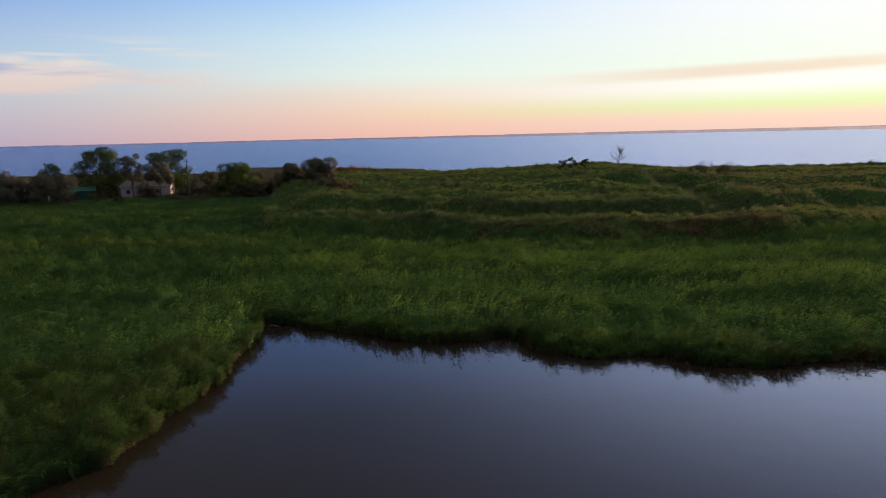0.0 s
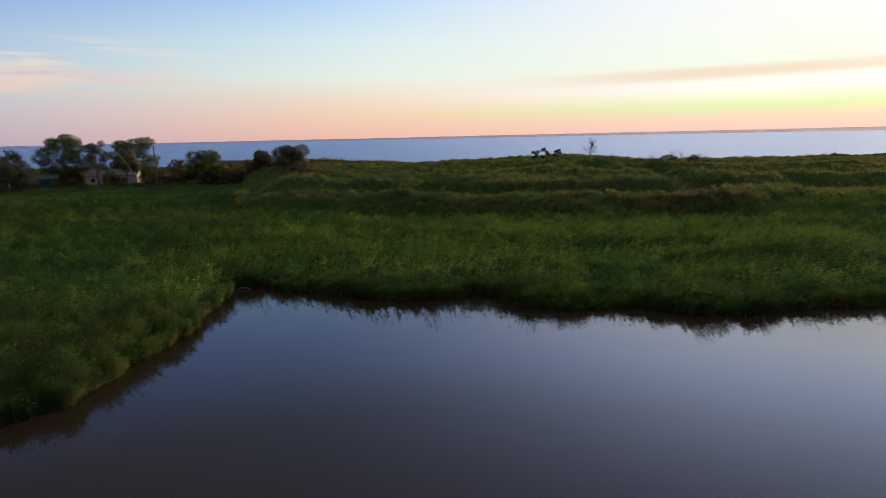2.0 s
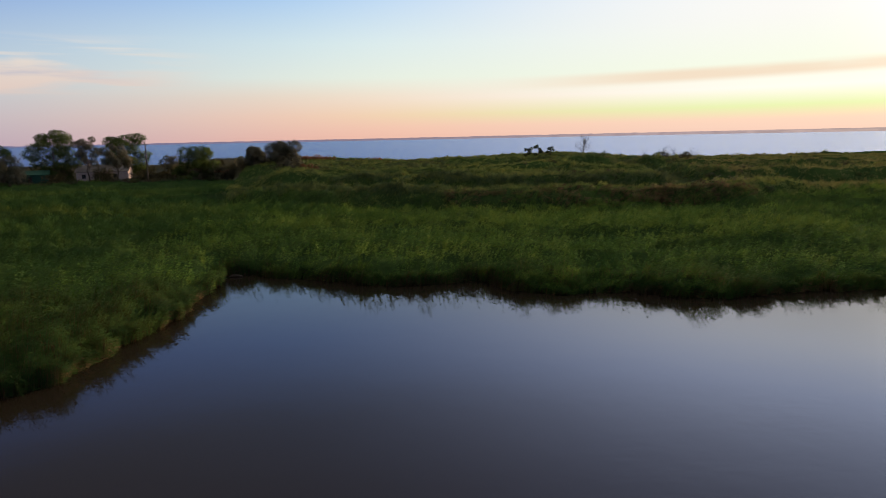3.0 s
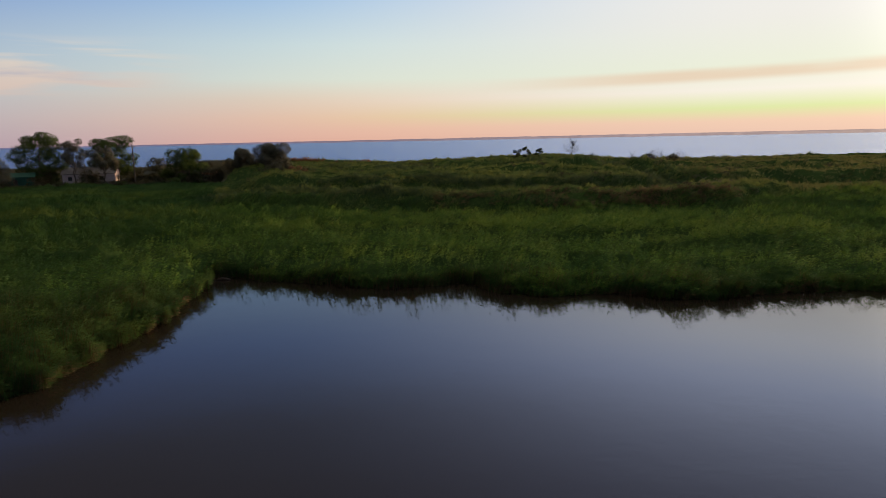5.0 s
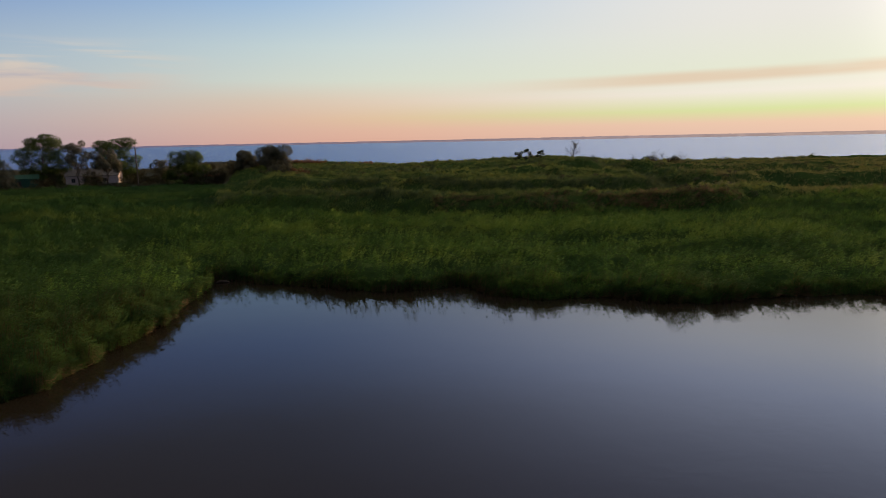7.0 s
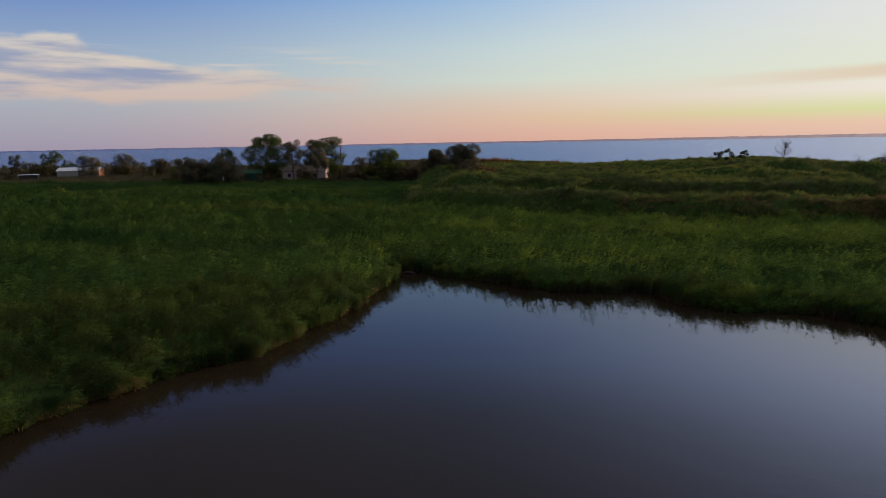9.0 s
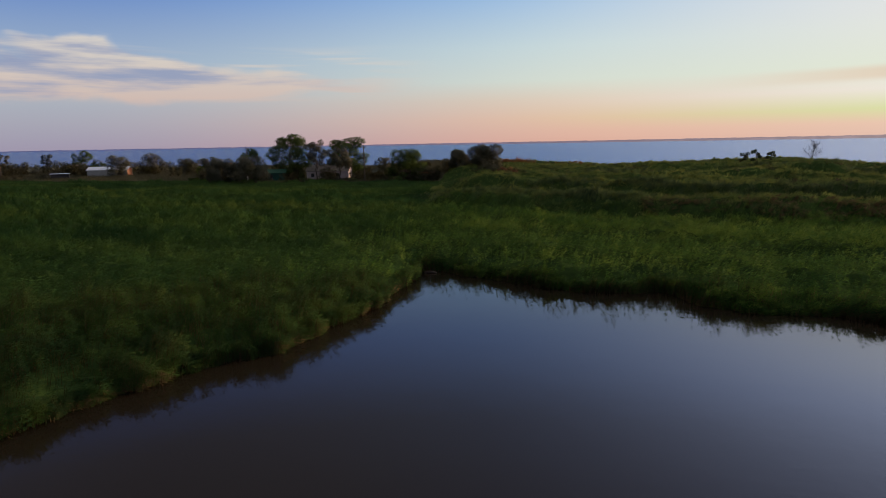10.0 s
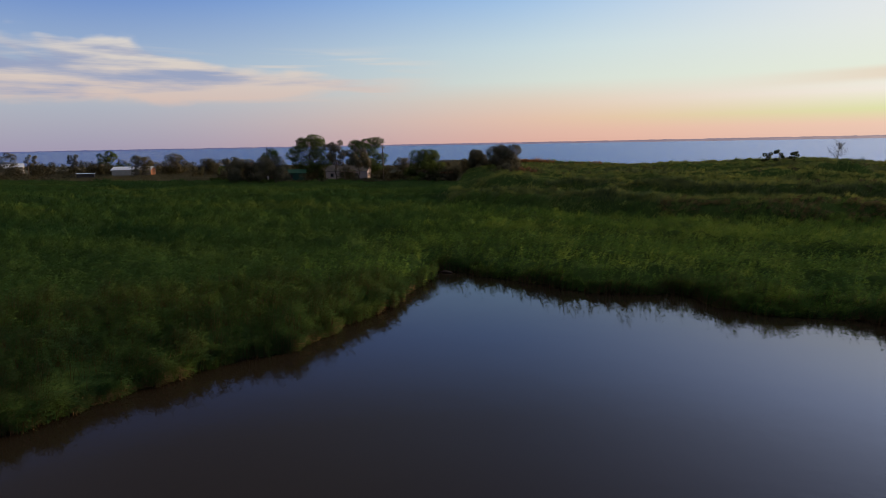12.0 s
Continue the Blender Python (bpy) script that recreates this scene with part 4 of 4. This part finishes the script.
def pierced(x0, x1, z0, z1, y, thick, holes):
    """A wall along x with openings through it, as joined strips."""
    bm = bmesh.new()
    xs = sorted({x0, x1, *[h[0] for h in holes], *[h[1] for h in holes]})
    zs = sorted({z0, z1, *[h[2] for h in holes], *[h[3] for h in holes]})
    for a, b in zip(xs, xs[1:]):
        for c, d in zip(zs, zs[1:]):
            if any(h[0] <= a and b <= h[1] and h[2] <= c and d <= h[3] for h in holes):
                continue
            v = [bm.verts.new(q) for q in ((a, y, c), (b, y, c), (b, y + thick, c), (a, y + thick, c), (a, y, d), (b, y, d), (b, y + thick, d), (a, y + thick, d))]
            for f in ((0, 1, 5, 4), (1, 2, 6, 5), (2, 3, 7, 6), (3, 0, 4, 7), (4, 5, 6, 7), (3, 2, 1, 0)):
                bm.faces.new([v[i] for i in f])
    bmesh.ops.remove_doubles(bm, verts=bm.verts[:], dist=0.001)
    return bm


def building(name, label, category, x, y, z, turn, length, depth, wall, rise, wall_mat, roof_mat, windows=(), door=None, chimney=False, end_mat=None):
    """A small gabled building: four walls with openings, gables, two roof slopes."""
    ob = root(name, x, y, label, category, z=z)
    ob.rotation_euler = (0, 0, radians(turn))
    L, D, th = length / 2, depth / 2, 0.2
    holes = [(a, a + 0.9, 1.0, min(2.0, wall - 0.2)) for a in windows]
    if door is not None:
        holes.append((door, door + 0.9, 0.0, 2.0))
    part("wall", pierced(-L, L, 0.0, wall, -D, th, holes), wall_mat, ob)
    part("wall", pierced(-L, L, 0.0, wall, D - th, th, []), wall_mat, ob)
    for sx in (-1, 1):
        xa = sx * L - (th if sx > 0 else 0)
        bm = slab(((xa, -D + th, 0), (xa, D - th, 0), (xa, D - th, wall), (xa, 0, wall + rise * (1 - th / D)), (xa, -D + th, wall)), th)
        part("gable_wall", bm, end_mat or wall_mat, ob)
    for sy in (-1, 1):
        e = D + 0.3
        low = wall - rise * 0.3 / D
        pts = ((-L - 0.3, sy * e, low), (L + 0.3, sy * e, low), (L + 0.3, 0, wall + rise), (-L - 0.3, 0, wall + rise))
        roof = part("roof_slope", slab(pts if sy < 0 else pts[::-1], 0.08), roof_mat, ob)
        for k in range(int(length / 0.9)):
            xa = -L + 0.2 + k * 0.9
            q = ((xa, sy * e, low + 0.085), (xa + 0.08, sy * e, low + 0.085), (xa + 0.08, sy * 0.06, wall + rise + 0.075), (xa, sy * 0.06, wall + rise + 0.075))
            if sy < 0:
                part("roof_rib", slab(q, 0.04), roof_mat, roof)
    for a in windows:
        win = part("window", pierced(a, a + 0.9, 1.0, min(2.0, wall - 0.2), -D + 0.06, 0.08, [(a + 0.07, a + 0.42, 1.07, min(1.93, wall - 0.27)), (a + 0.48, a + 0.83, 1.07, min(1.93, wall - 0.27))]), GREYWOOD, ob)
        part("pane", box(a + 0.06, a + 0.84, -D + 0.09, -D + 0.10, 1.06, min(1.94, wall - 0.26)), DARKGLASS, win)
        part("sill", box(a - 0.06, a + 0.96, -D - 0.08, -D + 0.05, 0.93, 0.995), GREYWALL, win)
    if door is not None:
        leaf = part("door", box(door + 0.02, door + 0.88, -D + 0.06, -D + 0.11, 0.02, 1.98), DARKWOOD, ob)
        part("handle", box(door + 0.74, door + 0.8, -D + 0.0, -D + 0.06, 0.98, 1.06), SHEET, leaf)
    if chimney:
        part("chimney", box(L * 0.4, L * 0.4 + 0.5, -0.25, 0.25, wall + rise * 0.5, wall + rise + 0.7), CLAY_AND_SUNLIT, ob)
    return ob


building("cottage", "white cottage half hidden behind oleaster trees", "house", -76.6, 166.0, 1.3, 12.0, 11.6, 6.0, 2.7, 1.5, WHITEWASH, GREYWOOD, (-4.6, -1.8, 2.4), 0.2, True)
building("green_shed", "small green painted shed under a walnut tree", "shed", -88.2, 156.6, 1.3, 24.0, 5.2, 3.0, 2.6, 0.8, GREENPAINT, GREENPAINT, (), -1.6)
# the barn's end walls have the low sun's orange painted into their colour
building("barn", "long grey barn with a pale metal roof", "barn", -172.4, 190.0, 1.2, 27.0, 13.0, 7.0, 2.5, 1.0, GREYWALL, SHEET, (), None, False, CLAY_AND_SUNLIT)
building("dark_shed", "low dark wooden shed with a pale roof edge", "shed", -177.6, 173.6, 1.2, 40.0, 5.2, 3.0, 1.8, 0.08, DARKWOOD, SHEET)
building("long_house", "long low house with a pale metal roof", "house", -249.0, 199.0, 1.2, 46.0, 19.0, 7.0, 3.3, 1.3, GREYWALL, SHEET, (-8.0, -4.0, 0.0, 4.0), 7.5)
# roof coloured orange to show it lit by the low sun
building("sunlit_hut", "small hut with the orange of sunlight painted on its roof", "hut", -117.6, 176.6, 1.4, 20.0, 5.0, 4.0, 2.8, 1.8, GREYWALL, CLAY_AND_SUNLIT, (-1.6,), 0.6)


def utility_pole(x, y, top, label, arms=True):
    ob = root("utility_pole", x, y, label, "pole")
    h = top - ob.location.z
    put_mesh("pole", shaded(array_mesh("pole", *tube([(0, 0, -0.2), (0, 0, h * 0.5), (0, 0, h)], (0.16, 0.14, 0.11), 10))), BARK, ob)
    if arms:
        part("crossarm", box(-0.7, 0.7, -0.16, -0.08, h - 0.7, h - 0.58), GREYWOOD, ob)
        for k in (-0.6, 0.6):
            put_mesh("insulator", shaded(array_mesh("insulator", *tube([(k, -0.12, h - 0.58), (k, -0.12, h - 0.5), (k, -0.12, h - 0.42)], (0.03, 0.07, 0.03), 8))), DARKGLASS, ob)


utility_pole(-63.0, 158.1, 10.9, "tall grey wooden utility pole by the bushes")
utility_pole(-96.2, 155.6, 11.0, "grey wooden utility pole rising from a tree")
utility_pole(-188.5, 161.5, 7.6, "short grey wooden pole at the meadow's edge", False)


# ---------------------------------------------------------------- small things
def white_post(x, y):
    ob = root("marker_post", x, y, "short whitewashed wooden post before the thicket", "post")
    part("post", box(-0.14, 0.14, -0.14, 0.14, -0.2, 2.2, 0.02), LIME, ob)
    part("cap", box(-0.17, 0.17, -0.17, 0.17, 2.2, 2.28, 0.02), LIME, ob)


white_post(-91.1, 147.2)


def plank_pile(x, y):
    rng = np.random.default_rng(71)
    ob = root("plank_pile", x, y, "pile of reddish boards among the bushes", "boards")
    for k in range(7):
        bm = box(-1.7 + rng.uniform(-0.3, 0.3), 1.7, -0.15, 0.15, 0, 0.06)
        b = part("board", bm, CLAY_AND_SUNLIT, ob)
        b.matrix_basis = pose(rng.uniform(-0.2, 0.2), -0.5 + 0.33 * (k % 4), 2.2 + 0.4 * (k // 2) * 0.5, 0, rng.uniform(-4, 4), rng.uniform(-8, 8))
    for sx in (-1.2, 1.2):
        part("post", box(sx - 0.08, sx + 0.08, -0.7, -0.55, -0.1, 2.9), GREYWOOD, ob)
        part("post", box(sx - 0.08, sx + 0.08, 0.75, 0.9, -0.1, 2.9), GREYWOOD, ob)


plank_pile(-46.0, 160.0)


def driftwood(x, y):
    rng = np.random.default_rng(72)
    ob = root("driftwood", x, y, "dark wet log lying in the reed corner", "log", z=-0.02)
    put_mesh("log", shaded(array_mesh("log", *tube(bent(rng, (-0.55, 0, 0), (0.6, -0.15, 0.05), 6, 0.03), (0.05, 0.09, 0.1, 0.1, 0.08, 0.04), 8))), BARK, ob)
    put_mesh("twig", array_mesh("twig", *tube(bent(rng, (0.1, 0, 0.06), (0.4, 0.2, 0.4), 4), np.linspace(0.03, 0.01, 4), 5)), BARK, ob)


driftwood(-14.3, 50.6)


def build_patches():
    """Dry rusty reeds, orange reed heads and pale flowering weeds."""
    rng = np.random.default_rng(81)

    def patch(cx, cy, rx, ry, count):
        a, r = rng.uniform(0, 2 * np.pi, count), np.sqrt(rng.uniform(0, 1, count))
        return cx + rx * r * np.cos(a), cy + ry * r * np.sin(a)

    spots = [patch(24, 86.0, 12, 2.2, 1300), patch(39, 86.2, 9, 2.4, 800), patch(8, 86.5, 5, 1.6, 300), patch(50, 112, 8, 6, 380), patch(46, 130, 7, 6, 300)]
    x, y = np.concatenate([p[0] for p in spots]), np.concatenate([p[1] for p in spots])
    leaf, stem = reeds(rng, x, y, 6, 0.6, 0.06, 1.05)
    stuff("dry_reeds", join([leaf, stem]), RUST, "rusty brown dry reeds on the bank face", "reeds")
    x, y = scatter(rng, 14, 62, 60)
    sd = shore_distance(x, y)
    keep = (sd < 0.3) & (vnoise(x / 1.6, y / 1.6, 99) > -0.08)
    leaf, stem = reeds(rng, x[keep], y[keep], 5, 0.4, 0.020, 0.62, low=0.05)
    stuff("dead_reed_fringe", join([leaf, stem]), RUST, "reddish dead reed leaves hanging at the waterline", "reeds")
    spots = [patch(-35, 224, 9, 2, 520), patch(-19, 222, 5, 2, 80), patch(-11.5, 222, 2.2, 1.5, 160), patch(-48, 222, 8, 2, 120)]
    x, y = np.concatenate([p[0] for p in spots]), np.concatenate([p[1] for p in spots])
    leaf, stem = reeds(rng, x, y, 6, 0.8, 0.12, 1.25)
    stuff("orange_reeds", join([leaf, stem]), ORANGE, "orange dry reed heads glowing on the crest", "reeds")
    spots = [patch(47, 96, 6, 4, 150), patch(36, 97, 5, 3, 60), patch(28, 126, 10, 4, 70), patch(-24, 148, 5, 4, 60)]
    x, y = np.concatenate([p[0] for p in spots]), np.concatenate([p[1] for p in spots])
    z = land(x, y) + reed_height(x, y) * 0.95
    blobs = [(np.array([a, b, c]), 0.35) for a, b, c in zip(x, y, z)]
    stuff("flowering_weeds", foliage(rng, blobs, 4200, 0.09), BLOSSOM, "pale flower heads above the reeds", "weeds")
    # clumps of taller growth over the banks, in rows along them
    def clumps(count, keep_brown):
        x, y = rng.uniform(-34, 125, count), rng.uniform(84, 222, count)
        u = y - bank_line(x)
        row = fbm(x / 12, y / 4, 95)
        near = (u > 0.5) & (y < sea_line(x) - 12) & (row > -0.08)
        hue = vnoise(x / 9, y / 5, 97) > 0.12
        pick = near & (hue == keep_brown)
        x, y = x[pick], y[pick]
        z = land(x, y) + reed_height(x, y) * 0.8
        r = rng.uniform(0.3, 0.85, len(x))
        return [(np.array([a, b, c]), q) for a, b, c, q in zip(x, y, z, r)]

    some = clumps(4200, False)
    stuff("bank_thicket", foliage(rng, some, len(some) * 34, 0.17), REED_FAR, "clumped olive green growth over the banks", "reeds")
    some = clumps(4200, True)
    stuff("bank_scrub", foliage(rng, some, len(some) * 34, 0.16), SCRUB, "clumped brownish scrub over the banks", "scrub")
    # dark sedge on the faces of the banks and in the ditch
    hedge = []
    for path, spread, count, tall in (([(-17, 117), (-6, 111.5), (5, 107), (12, 105), (24, 104), (40, 104.5), (46, 105)], 1.1, 1500, 1.25),
                                      ([(-31, 108), (-25, 102), (-15, 98), (-5, 93.5), (5, 89.5)], 1.6, 1300, 1.15),
                                      ([(46.5, 102), (49.3, 130), (53.9, 165)], 2.6, 2600, 1.3), ([(18, 161), (41, 166), (53, 167)], 1.4, 900, 1.5),
                                      ([(-6, 141.5), (7, 138.5)], 2.0, 360, 1.5), ([(-30, 180), (-13, 177)], 2.0, 420, 1.5), ([(-42, 208), (-14, 211)], 1.6, 420, 1.2)):
        path = np.array(path, float)
        run = np.concatenate([[0], np.cumsum(np.hypot(*np.diff(path, axis=0).T))])
        s = rng.uniform(0, run[-1], count)
        x = np.interp(s, run, path[:, 0]) + rng.normal(0, spread, count)
        y = np.interp(s, run, path[:, 1]) + rng.normal(0, spread, count)
        hedge.append(tufts(rng, x, y, 9, 0.85, 0.09, tall))
    stuff("dark_sedge", join(hedge), THICKET, "dark tall sedge along the banks and ditch", "sedge")
    # rough dry grass before the sea
    a0, a1 = np.radians(-57), np.radians(-8)
    a, r = rng.uniform(a0, a1, 60000), np.sqrt(rng.uniform(150 ** 2, 330 ** 2, 60000))
    x, y = r * np.sin(a), r * np.cos(a)
    keep = (y < sea_line(x) - 4) & (y > 146) & (x < -36)
    stuff("rough_grass", tufts(rng, x[keep], y[keep], 2, 0.8, 0.2, 0.7), SCRUB, "rough olive grass between bushes and houses", "grass")


build_patches()
